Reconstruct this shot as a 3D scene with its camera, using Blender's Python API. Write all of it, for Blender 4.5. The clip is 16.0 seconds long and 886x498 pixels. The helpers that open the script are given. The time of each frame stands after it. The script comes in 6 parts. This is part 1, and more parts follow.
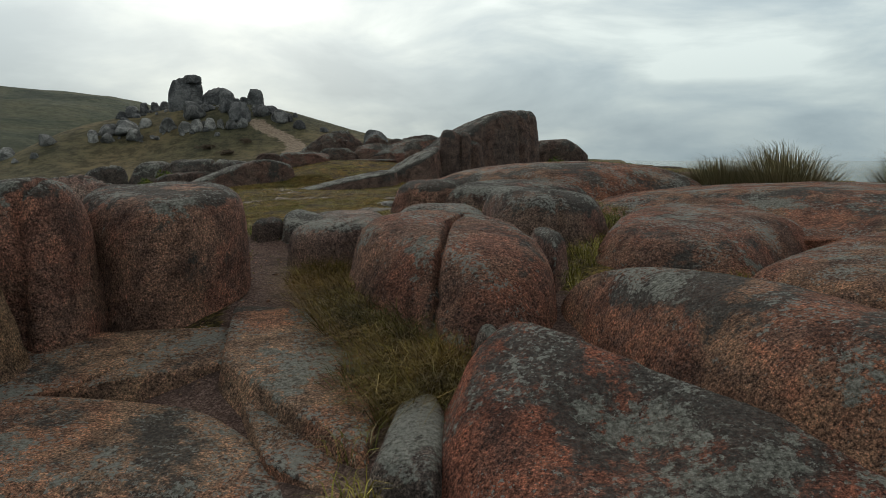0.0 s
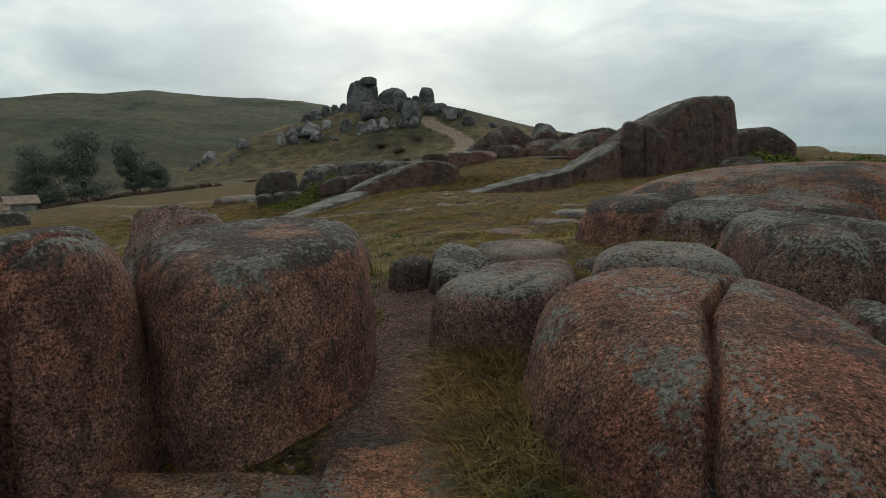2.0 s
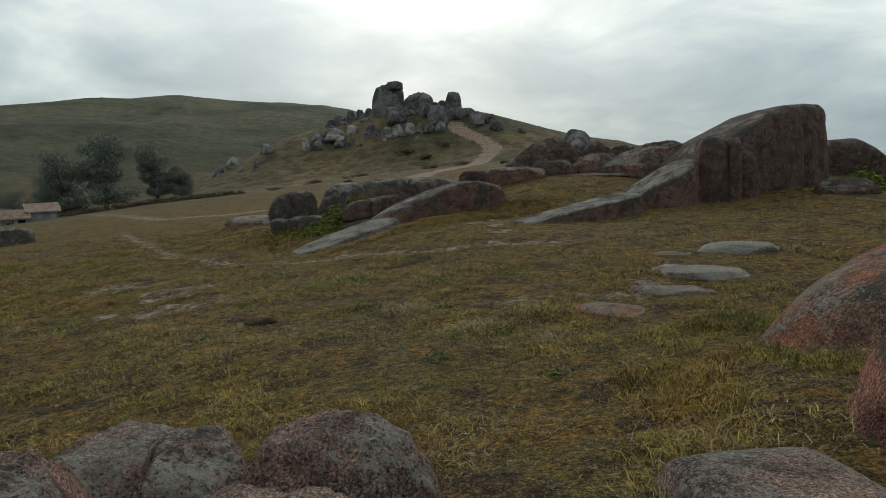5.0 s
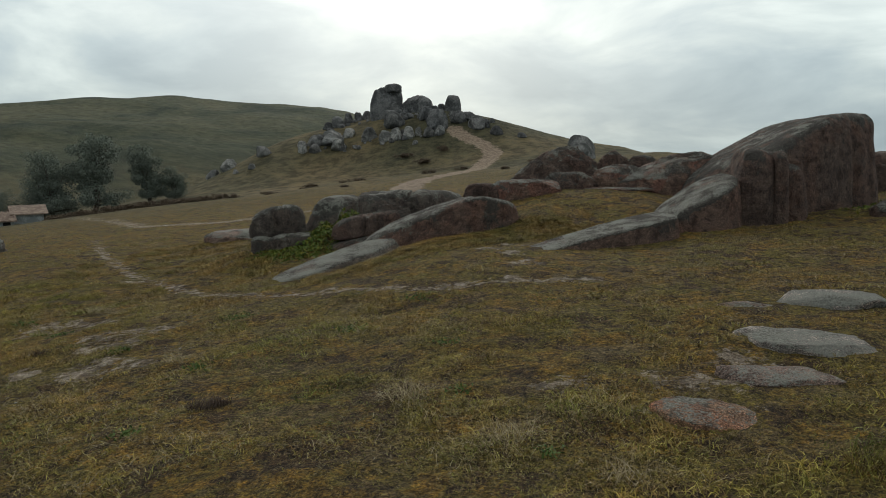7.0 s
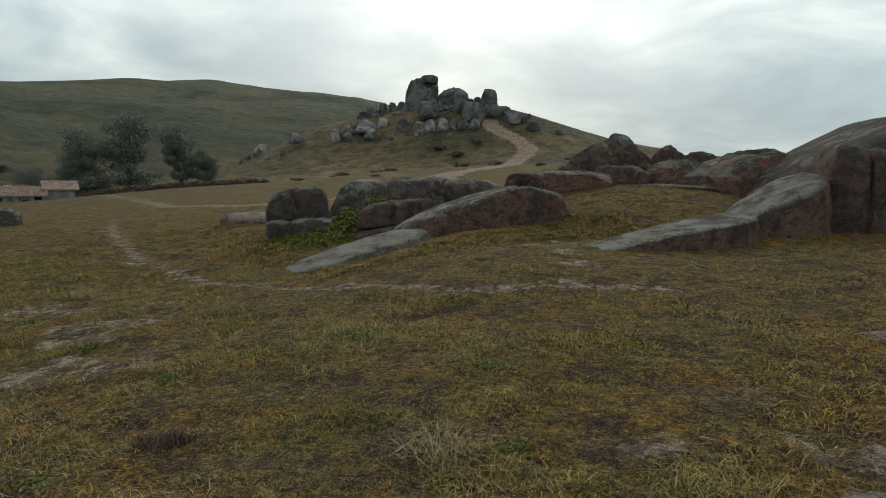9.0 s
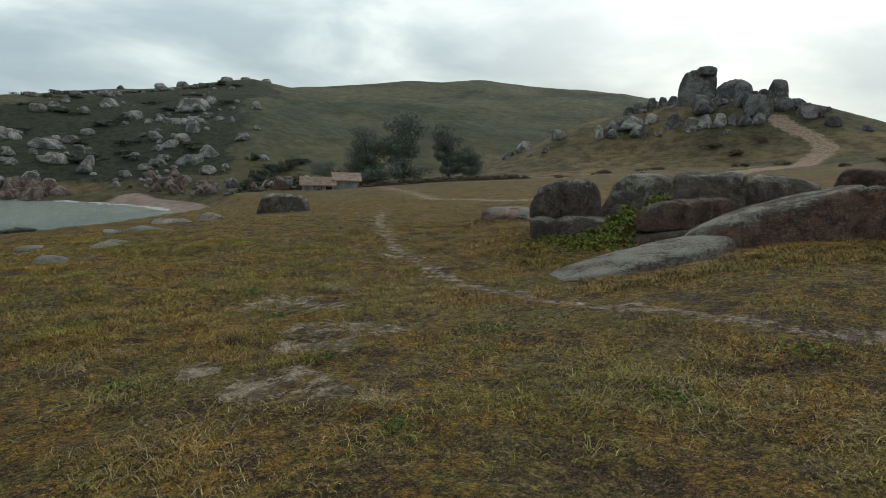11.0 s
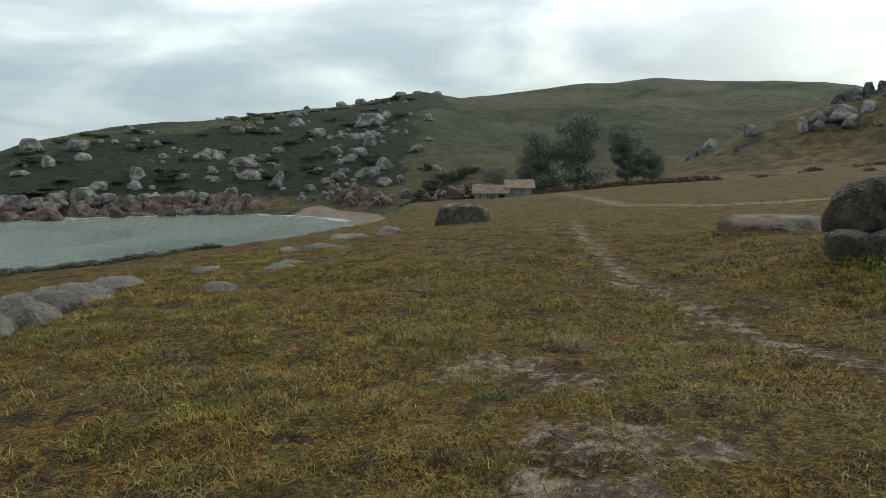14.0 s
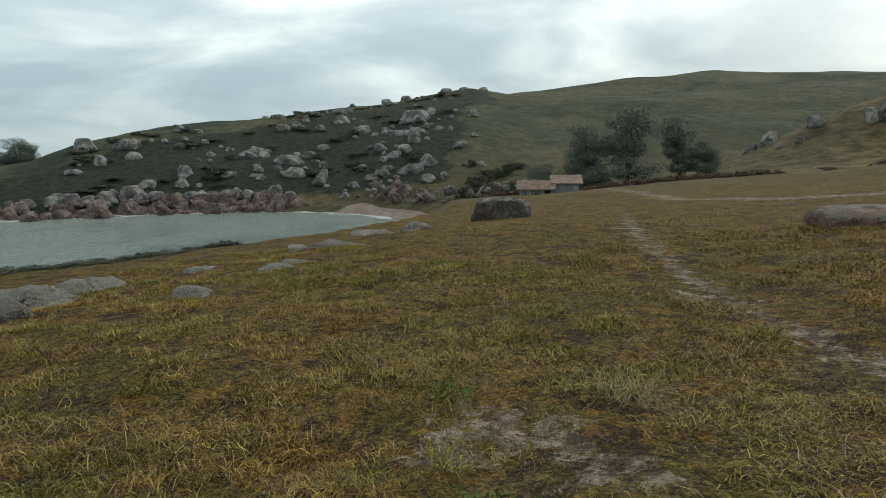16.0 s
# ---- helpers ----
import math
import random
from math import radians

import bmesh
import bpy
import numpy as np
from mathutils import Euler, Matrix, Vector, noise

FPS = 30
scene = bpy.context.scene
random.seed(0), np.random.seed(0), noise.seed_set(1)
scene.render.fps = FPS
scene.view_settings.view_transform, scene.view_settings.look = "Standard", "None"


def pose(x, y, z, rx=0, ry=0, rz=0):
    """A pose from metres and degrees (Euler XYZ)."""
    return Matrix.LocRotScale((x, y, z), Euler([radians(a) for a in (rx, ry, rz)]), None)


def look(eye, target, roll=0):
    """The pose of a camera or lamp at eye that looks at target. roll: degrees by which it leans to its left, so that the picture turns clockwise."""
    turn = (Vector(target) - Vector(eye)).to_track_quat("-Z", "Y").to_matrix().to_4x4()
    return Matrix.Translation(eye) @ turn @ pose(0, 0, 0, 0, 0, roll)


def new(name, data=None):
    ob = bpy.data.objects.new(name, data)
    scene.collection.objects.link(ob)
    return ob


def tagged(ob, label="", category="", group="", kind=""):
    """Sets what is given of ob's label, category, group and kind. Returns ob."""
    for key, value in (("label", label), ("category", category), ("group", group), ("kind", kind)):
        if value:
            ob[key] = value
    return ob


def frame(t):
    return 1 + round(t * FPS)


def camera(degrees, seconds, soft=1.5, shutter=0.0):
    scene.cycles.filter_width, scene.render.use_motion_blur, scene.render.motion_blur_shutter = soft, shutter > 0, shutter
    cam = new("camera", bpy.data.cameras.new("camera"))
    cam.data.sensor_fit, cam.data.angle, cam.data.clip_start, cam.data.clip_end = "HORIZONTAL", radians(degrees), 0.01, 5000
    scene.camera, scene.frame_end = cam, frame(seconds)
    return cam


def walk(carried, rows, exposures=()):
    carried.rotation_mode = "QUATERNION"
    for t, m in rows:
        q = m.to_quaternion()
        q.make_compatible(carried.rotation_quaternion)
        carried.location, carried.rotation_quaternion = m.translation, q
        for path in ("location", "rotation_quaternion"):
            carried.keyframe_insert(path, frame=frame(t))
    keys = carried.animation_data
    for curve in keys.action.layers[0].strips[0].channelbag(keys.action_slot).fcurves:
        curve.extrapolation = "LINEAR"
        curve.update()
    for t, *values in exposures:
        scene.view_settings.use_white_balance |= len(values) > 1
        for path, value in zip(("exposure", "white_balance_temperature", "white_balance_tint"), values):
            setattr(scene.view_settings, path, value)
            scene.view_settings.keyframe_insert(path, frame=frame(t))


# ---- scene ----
cam = camera(67.6, 16.0, soft=0.8)
METRES, EYE, TILT, LEAN, TURN = 16.854, 1.5, 1.0, -6.0, 0.0
ROWS = [
    (0.0, 0.0, 0.0, 0.0, -0.92, -8.9, 5.91),
    (0.5, 0.0055, 0.0294, -0.0008, 2.8, -8.49, 5.63),
    (1.0, 0.0056, 0.0527, -0.001, 10.83, -7.22, 5.32),
    (1.5, -0.0043, 0.0836, 0.0059, 11.7, -7.47, 6.38),
    (2.0, -0.0153, 0.1159, 0.0085, 13.5, -7.76, 7.49),
    (2.5, -0.0293, 0.1413, 0.0103, 12.94, -7.06, 6.81),
    (3.0, -0.0437, 0.1702, 0.0123, 13.56, -7.36, 6.54),
    (3.5, -0.0535, 0.1978, 0.0195, 14.17, -7.28, 6.34),
    (4.0, -0.0677, 0.2251, 0.0252, 13.69, -7.45, 6.72),
    (4.5, -0.0749, 0.2565, 0.0314, 15.5, -7.26, 7.56),
    (7.0, -0.1272, 0.4125, 0.0531, 15.41, -6.92, 6.79),
    (7.5, -0.1278, 0.4392, 0.0462, 16.92, -7.41, 7.71),
    (8.0, -0.1369, 0.4613, 0.0425, 15.66, -6.74, 7.32),
    (8.5, -0.1518, 0.4887, 0.0444, 14.82, -7.41, 6.66),
    (9.0, -0.1675, 0.5107, 0.0398, 18.16, -7.07, 4.32),
    (9.5, -0.1897, 0.5326, 0.0411, 29.45, -6.56, 3.26),
    (10.0, -0.2055, 0.5582, 0.0377, 36.38, -6.06, 3.29),
    (12.5, -0.3137, 0.6573, 0.0325, 45.41, -4.7, 5.0),
    (13.0, -0.3432, 0.6647, 0.0322, 50.66, -3.9, 6.31),
    (13.5, -0.3761, 0.6774, 0.0332, 52.35, -4.36, 4.99),
    (14.0, -0.4025, 0.6966, 0.0364, 54.58, -4.19, 4.62),
    (14.5, -0.4291, 0.7157, 0.0306, 54.93, -4.01, 5.2),
    (15.0, -0.4491, 0.7427, 0.0301, 59.22, -3.65, 4.78),
    (15.5, -0.4721, 0.7646, 0.0258, 58.97, -3.68, 5.04),
    (16.0, -0.4959, 0.7911, 0.025, 58.64, -4.04, 4.8),
]
walk(cam, [(t, pose(0, 0, EYE, TILT, LEAN, TURN) @ pose(METRES * x, METRES * y, METRES * z, 90 + pitch, roll, yaw)) for t, x, y, z, yaw, pitch, roll in ROWS],
     exposures=[(0.0, 0.0), (4.0, 0.0), (4.5, -0.02), (7.0, 0.05), (7.5, -0.06), (8.0, 0.0), (8.5, 0.06), (10.0, 0.18), (12.5, 0.33), (14.5, 0.36), (16.0, 0.34)])

# ---- world and sun ----
SUN_AZ, SUN_EL = 17.0, 28.0          # bearing to the left of +y, and height, in degrees
sun_way = Vector((-math.sin(radians(SUN_AZ)) * math.cos(radians(SUN_EL)), math.cos(radians(SUN_AZ)) * math.cos(radians(SUN_EL)), math.sin(radians(SUN_EL))))
world = bpy.data.worlds.new("overcast_sky")
scene.world = world
world.use_nodes = True
wt = world.node_tree
wt.nodes.clear()


def wnode(kind, **sets):
    n = wt.nodes.new(kind)
    for k, v in sets.items():
        n.inputs[k].default_value = v
    return n


def ramp_of(tree, stops):
    r = tree.nodes.new("ShaderNodeValToRGB")
    el = r.color_ramp.elements
    while len(el) < len(stops):
        el.new(0.5)
    for e, (p, c) in zip(el, stops):
        e.position, e.color = p, (*c, 1)
    return r


w_out = wnode("ShaderNodeOutputWorld")
w_co = wnode("ShaderNodeTexCoord")
w_sky = wt.nodes.new("ShaderNodeTexSky")
w_sky.sky_type, w_sky.sun_disc = "NISHITA", False
w_sky.sun_elevation, w_sky.sun_rotation = radians(SUN_EL), radians(-SUN_AZ)
w_sky.dust_density = 4.0
w_bg_sky = wnode("ShaderNodeBackground", Strength=0.08)
wt.links.new(w_sky.outputs[0], w_bg_sky.inputs["Color"])
w_sep = wnode("ShaderNodeSeparateXYZ")
wt.links.new(w_co.outputs["Generated"], w_sep.inputs[0])
# the cloud deck's height over the horizon gives its tone: grey-blue haze low down, white above;
# the unseen overhead stops are dimmed and warmed to tint light on the ground
w_tone = ramp_of(wt, [(0.0, (0.40, 0.475, 0.495)), (0.08, (0.49, 0.575, 0.595)), (0.16, (0.585, 0.67, 0.685)), (0.30, (0.73, 0.805, 0.81)), (0.5, (0.70, 0.70, 0.68)), (1.0, (0.58, 0.565, 0.535))])
wt.links.new(w_sep.outputs["Z"], w_tone.inputs[0])
# clouds stretched along the horizon
w_map = wnode("ShaderNodeMapping")
w_map.inputs["Scale"].default_value = (1.5, 1.5, 4.6)
w_map.inputs["Rotation"].default_value = (0.06, 0.03, 0.4)
wt.links.new(w_co.outputs["Generated"], w_map.inputs[0])
w_n = wnode("ShaderNodeTexNoise", Scale=2.3, Detail=8.0, Roughness=0.52, Distortion=0.35)
wt.links.new(w_map.outputs[0], w_n.inputs["Vector"])
w_cl = ramp_of(wt, [(0.36, (0.70, 0.765, 0.815)), (0.46, (0.86, 0.91, 0.94)), (0.54, (1.06, 1.075, 1.06)), (0.64, (1.36, 1.34, 1.28))])
wt.links.new(w_n.outputs["Fac"], w_cl.inputs[0])
w_mul = wnode("ShaderNodeMix")
w_mul.data_type, w_mul.blend_type = "RGBA", "MULTIPLY"
w_mul.inputs[0].default_value = 1.0
wt.links.new(w_tone.outputs[0], w_mul.inputs[6])
wt.links.new(w_cl.outputs[0], w_mul.inputs[7])
# thinner cloud before the sun
w_dot = wnode("ShaderNodeVectorMath")
w_dot.operation = "DOT_PRODUCT"
w_dot.inputs[1].default_value = sun_way
wt.links.new(w_co.outputs["Generated"], w_dot.inputs[0])
w_glow = ramp_of(wt, [(0.86, (0.0, 0.0, 0.0)), (0.95, (0.14, 0.14, 0.13)), (1.0, (0.8, 0.79, 0.76))])
wt.links.new(w_dot.outputs["Value"], w_glow.inputs[0])
w_add = wnode("ShaderNodeMix")
w_add.data_type, w_add.blend_type = "RGBA", "ADD"
w_add.inputs[0].default_value = 1.0
wt.links.new(w_mul.outputs[2], w_add.inputs[6])
wt.links.new(w_glow.outputs[0], w_add.inputs[7])
# the deck is duller on the side away from the sun
w_dim = ramp_of(wt, [(0.0, (0.55, 0.57, 0.6)), (0.55, (1.0, 1.0, 1.0))])
w_half = wnode("ShaderNodeMapRange")
w_half.inputs[1].default_value, w_half.inputs[2].default_value = -1.0, 1.0
wt.links.new(w_dot.outputs["Value"], w_half.inputs[0])
wt.links.new(w_half.outputs[0], w_dim.inputs[0])
w_side = wnode("ShaderNodeMix")
w_side.data_type, w_side.blend_type = "RGBA", "MULTIPLY"
w_side.inputs[0].default_value = 1.0
wt.links.new(w_add.outputs[2], w_side.inputs[6])
wt.links.new(w_dim.outputs[0], w_side.inputs[7])
w_bg_cloud = wnode("ShaderNodeBackground", Strength=1.0)
wt.links.new(w_side.outputs[2], w_bg_cloud.inputs["Color"])
w_mix = wnode("ShaderNodeMixShader", Fac=0.92)
wt.links.new(w_bg_sky.outputs[0], w_mix.inputs[1])
wt.links.new(w_bg_cloud.outputs[0], w_mix.inputs[2])
wt.links.new(w_mix.outputs[0], w_out.inputs[0])

sun = new("sun", bpy.data.lights.new("sun", "SUN"))
sun.data.energy, sun.data.angle, sun.data.color = 0.7, radians(28), (1.0, 0.93, 0.83)
sun.matrix_world = look((0, 0, 60), Vector((0, 0, 60)) - sun_way)

# ---- materials ----
class Nodes:
    """Short spelling for a node material."""

    def __init__(self, name):
        self.mat = bpy.data.materials.new(name)
        self.mat.use_nodes = True
        self.t = self.mat.node_tree
        self.bsdf = self.t.nodes["Principled BSDF"]
        self.co = self.t.nodes.new("ShaderNodeTexCoord").outputs["Object"]
        self.bsdf.inputs["Specular IOR Level"].default_value = 0.25

    def world_co(self):
        g = self.t.nodes.new("ShaderNodeNewGeometry")
        self.co = g.outputs["Position"]
        return self

    def put(self, a, b):
        self.t.links.new(a, b)

    def noise(self, scale, detail=4.0, rough=0.6, dist=0.0, stretch=None):
        n = self.t.nodes.new("ShaderNodeTexNoise")
        for k, v in (("Scale", scale), ("Detail", detail), ("Roughness", rough), ("Distortion", dist)):
            n.inputs[k].default_value = v
        co = self.co
        if stretch:
            m = self.t.nodes.new("ShaderNodeMapping")
            m.inputs["Scale"].default_value = stretch
            self.put(co, m.inputs[0])
            co = m.outputs[0]
        self.put(co, n.inputs["Vector"])
        wide = self.t.nodes.new("ShaderNodeMapRange")
        self.put(n.outputs["Fac"], wide.inputs[0])
        wide.inputs[1].default_value, wide.inputs[2].default_value = 0.27, 0.73
        return wide.outputs[0]

    def cells(self, scale):
        """A random value for each crystal or grain."""
        n = self.t.nodes.new("ShaderNodeTexVoronoi")
        n.inputs["Scale"].default_value = scale
        self.put(self.co, n.inputs["Vector"])
        sep = self.t.nodes.new("ShaderNodeSeparateColor")
        self.put(n.outputs["Color"], sep.inputs[0])
        return sep.outputs[0]

    def ramp(self, fac, stops):
        r = ramp_of(self.t, stops)
        self.put(fac, r.inputs[0])
        return r.outputs[0]

    def step(self, fac, lo, hi):
        n = self.t.nodes.new("ShaderNodeMapRange")
        n.interpolation_type = "SMOOTHSTEP"
        self.put(fac, n.inputs[0])
        n.inputs[1].default_value, n.inputs[2].default_value = lo, hi
        return n.outputs[0]

    def math(self, op, a, b):
        n = self.t.nodes.new("ShaderNodeMath")
        n.operation = op
        for i, v in enumerate((a, b)):
            if isinstance(v, (int, float)):
                n.inputs[i].default_value = v
            else:
                self.put(v, n.inputs[i])
        return n.outputs[0]

    def mix(self, fac, a, b, blend="MIX"):
        n = self.t.nodes.new("ShaderNodeMix")
        n.data_type, n.blend_type = "RGBA", blend
        for i, v in ((0, fac), (6, a), (7, b)):
            if isinstance(v, (int, float)):
                n.inputs[i].default_value = v
            elif isinstance(v, tuple):
                n.inputs[i].default_value = (*v, 1)
            else:
                self.put(v, n.inputs[i])
        return n.outputs[2]

    def attr(self, name):
        n = self.t.nodes.new("ShaderNodeAttribute")
        n.attribute_name = name
        return n.outputs["Fac"]

    def up(self):
        g = self.t.nodes.new("ShaderNodeNewGeometry")
        s = self.t.nodes.new("ShaderNodeSeparateXYZ")
        self.put(g.outputs["Normal"], s.inputs[0])
        return s.outputs["Z"]

    def random(self):
        return self.t.nodes.new("ShaderNodeObjectInfo").outputs["Random"]

    def island(self):
        return self.t.nodes.new("ShaderNodeNewGeometry").outputs["Random Per Island"]

    def done(self, colour, rough=0.9, height=None, bump=0.3, depth=0.02):
        if isinstance(colour, tuple):
            self.bsdf.inputs["Base Color"].default_value = (*colour, 1)
        else:
            self.put(colour, self.bsdf.inputs["Base Color"])
        self.bsdf.inputs["Roughness"].default_value = rough
        if height is not None:
            b = self.t.nodes.new("ShaderNodeBump")
            b.inputs["Strength"].default_value, b.inputs["Distance"].default_value = bump, depth
            self.put(height, b.inputs["Height"])
            self.put(b.outputs[0], self.bsdf.inputs["Normal"])
        return self.mat


def granite(name, red, tan, dark, grey_amount, lichen_amount):
    """Weathered pink granite: coarse-grained red-brown stone, a crisp-edged grey weathering skin and pale crusts of lichen, most of it on the upper side."""
    m = Nodes(name).world_co()
    big = m.noise(0.9, 5, 0.6, 0.5)
    grain = m.noise(78, 3, 0.7)
    pits = m.noise(24, 6, 0.75, 0.2)
    body = m.mix(m.step(big, 0.40, 0.60), red, tan)
    body = m.mix(m.math("MULTIPLY", m.step(m.noise(2.6, 10, 0.8, 0.3), 0.46, 0.66), 0.62), body, dark)
    body = m.mix(1.0, body, m.ramp(m.noise(3.4, 5, 0.65, 0.6), [(0.2, (0.55, 0.54, 0.54)), (0.5, (1.0, 1.0, 1.0)), (0.8, (1.3, 1.27, 1.22))]), "MULTIPLY")
    # pits and grain darken where the bump dips: relief shading painted into the colour
    body = m.mix(0.9, body, m.ramp(pits, [(0.12, (0.42, 0.40, 0.40)), (0.45, (1.0, 1.0, 1.0)), (0.85, (1.42, 1.38, 1.32))]), "MULTIPLY")
    body = m.mix(1.0, body, m.ramp(grain, [(0.16, (0.16, 0.145, 0.145)), (0.40, (0.66, 0.65, 0.65)), (0.60, (0.96, 0.94, 0.92)), (0.86, (1.65, 1.58, 1.52))]), "MULTIPLY")
    crystal = m.cells(210)
    body = m.mix(1.0, body, m.ramp(crystal, [(0.0, (0.55, 0.53, 0.54)), (0.5, (1.0, 1.0, 1.0)), (1.0, (1.5, 1.48, 1.44))]), "MULTIPLY")
    up = m.step(m.up(), -0.1, 0.85)
    weather = m.math("ADD", m.math("MULTIPLY", up, 0.46), m.math("ADD", m.math("MULTIPLY", m.noise(1.3, 3, 0.5, 0.6), 0.62), m.math("MULTIPLY", m.noise(9.0, 9, 0.8), 0.40)))
    grey = m.ramp(m.noise(46, 5, 0.8), [(0.15, (0.028, 0.027, 0.024)), (0.42, (0.072, 0.070, 0.063)), (0.62, (0.125, 0.123, 0.110)), (0.88, (0.24, 0.235, 0.21))])
    skin = m.math("MULTIPLY", m.step(weather, 0.93 - grey_amount, 1.05 - grey_amount), 0.9)
    body = m.mix(skin, body, grey)
    crust = m.math("ADD", m.math("MULTIPLY", up, 0.26), m.math("ADD", m.math("MULTIPLY", m.noise(1.9, 3, 0.5, 0.3), 0.52), m.math("MULTIPLY", m.noise(16, 8, 0.78), 0.50)))
    pale = m.ramp(m.noise(52, 5, 0.78), [(0.2, (0.10, 0.103, 0.085)), (0.45, (0.27, 0.275, 0.235)), (0.8, (0.60, 0.60, 0.53))])
    lichen = m.step(crust, 0.90 - lichen_amount, 0.93 - lichen_amount)
    body = m.mix(m.math("MULTIPLY", lichen, 0.92), body, pale)
    speck = m.math("ADD", m.math("MULTIPLY", up, 0.26), m.math("ADD", m.math("MULTIPLY", m.noise(2.4, 3, 0.5), 0.34), m.math("MULTIPLY", m.noise(38, 5, 0.72), 0.5)))
    body = m.mix(m.math("MULTIPLY", m.step(speck, 0.78 - lichen_amount, 0.815 - lichen_amount), 0.9), body, m.mix(0.5, pale, (0.50, 0.51, 0.46)))
    h = m.math("ADD", m.math("MULTIPLY", grain, 0.42), m.math("ADD", m.math("MULTIPLY", pits, 0.8), m.math("ADD", m.math("MULTIPLY", lichen, 0.10), m.math("MULTIPLY", m.noise(5, 6, 0.65), 1.8))))
    return m.done(body, 0.92, h, 1.0, 0.085)


M_GRANITE = granite("pink_granite", (0.49, 0.252, 0.185), (0.49, 0.30, 0.22), (0.25, 0.165, 0.138), 0.14, 0.035)
M_GRANITE_MIX = granite("part_weathered_granite", (0.43, 0.20, 0.14), (0.42, 0.24, 0.17), (0.20, 0.132, 0.11), -0.10, 0.015)
M_GRANITE_RED = granite("orange_red_granite", (0.46, 0.215, 0.14), (0.46, 0.275, 0.18), (0.19, 0.125, 0.105), -0.08, 0.02)
M_GRANITE_GREY = granite("lichened_granite", (0.34, 0.19, 0.15), (0.34, 0.24, 0.19), (0.18, 0.13, 0.115), 0.08, 0.055)
M_GRANITE_DARK = granite("dark_weathered_granite", (0.205, 0.14, 0.118), (0.20, 0.152, 0.13), (0.11, 0.09, 0.082), 0.06, 0.01)
M_GRANITE_SLAB = granite("trodden_granite", (0.60, 0.315, 0.20), (0.58, 0.385, 0.26), (0.26, 0.165, 0.13), -0.10, 0.03)
M_GRANITE_PALE = granite("pale_lichened_granite", (0.30, 0.25, 0.22), (0.36, 0.325, 0.29), (0.20, 0.175, 0.158), 0.10, 0.13)
M_GRANITE_ASH = granite("ash_grey_granite", (0.18, 0.152, 0.138), (0.20, 0.18, 0.164), (0.10, 0.09, 0.084), 0.16, 0.075)
M_GRANITE_TAN = granite("tan_granite", (0.50, 0.32, 0.19), (0.48, 0.335, 0.215), (0.27, 0.19, 0.14), -0.06, 0.0)
M_GRANITE_WORN = granite("worn_red_granite", (0.46, 0.175, 0.11), (0.40, 0.185, 0.13), (0.16, 0.105, 0.09), 0.06, 0.0)
M_GRANITE_FACE = granite("sheer_red_granite", (0.225, 0.15, 0.124), (0.215, 0.16, 0.138), (0.12, 0.096, 0.088), 0.10, 0.01)
M_GRANITE_SLOPE = granite("slab_granite_with_lichen", (0.29, 0.185, 0.15), (0.29, 0.205, 0.17), (0.16, 0.125, 0.11), 0.22, 0.07)
M_GRANITE_BLEACHED = granite("bleached_granite", (0.62, 0.59, 0.55), (0.68, 0.65, 0.61), (0.40, 0.37, 0.35), -0.30, 0.15)
M_GRANITE_MOTTLED = granite("mottled_pinkish_granite", (0.44, 0.30, 0.255), (0.45, 0.35, 0.30), (0.25, 0.185, 0.165), -0.06, 0.075)


def far_granite(name, a, b, c):
    m = Nodes(name).world_co()
    body = m.ramp(m.noise(0.55, 5, 0.65, 0.5), [(0.35, a), (0.52, b), (0.68, c)])
    r = m.ramp(m.random(), [(0.0, (0.72, 0.70, 0.70)), (0.5, (1.0, 1.0, 1.0)), (1.0, (1.25, 1.22, 1.18))])
    body = m.mix(1.0, body, r, "MULTIPLY")
    body = m.mix(0.5, body, m.ramp(m.noise(3.2, 5, 0.7), [(0.3, (0.5, 0.5, 0.5)), (0.65, (1.3, 1.3, 1.3))]), "MULTIPLY")
    return m.done(body, 0.95, m.noise(2.2, 6, 0.7), 0.8, 0.35)


M_FAR_ROCK = far_granite("grey_boulder", (0.12, 0.125, 0.122), (0.215, 0.222, 0.216), (0.33, 0.335, 0.322))
# tor stone's blue-grey tint and lifted darks put distance haze into its colour
M_TOR_HAZED = far_granite("hazed_tor_granite", (0.08, 0.084, 0.086), (0.125, 0.13, 0.132), (0.19, 0.195, 0.195))
M_SHORE_ROCK = far_granite("shore_boulder", (0.11, 0.085, 0.08), (0.185, 0.145, 0.133), (0.25, 0.215, 0.198))


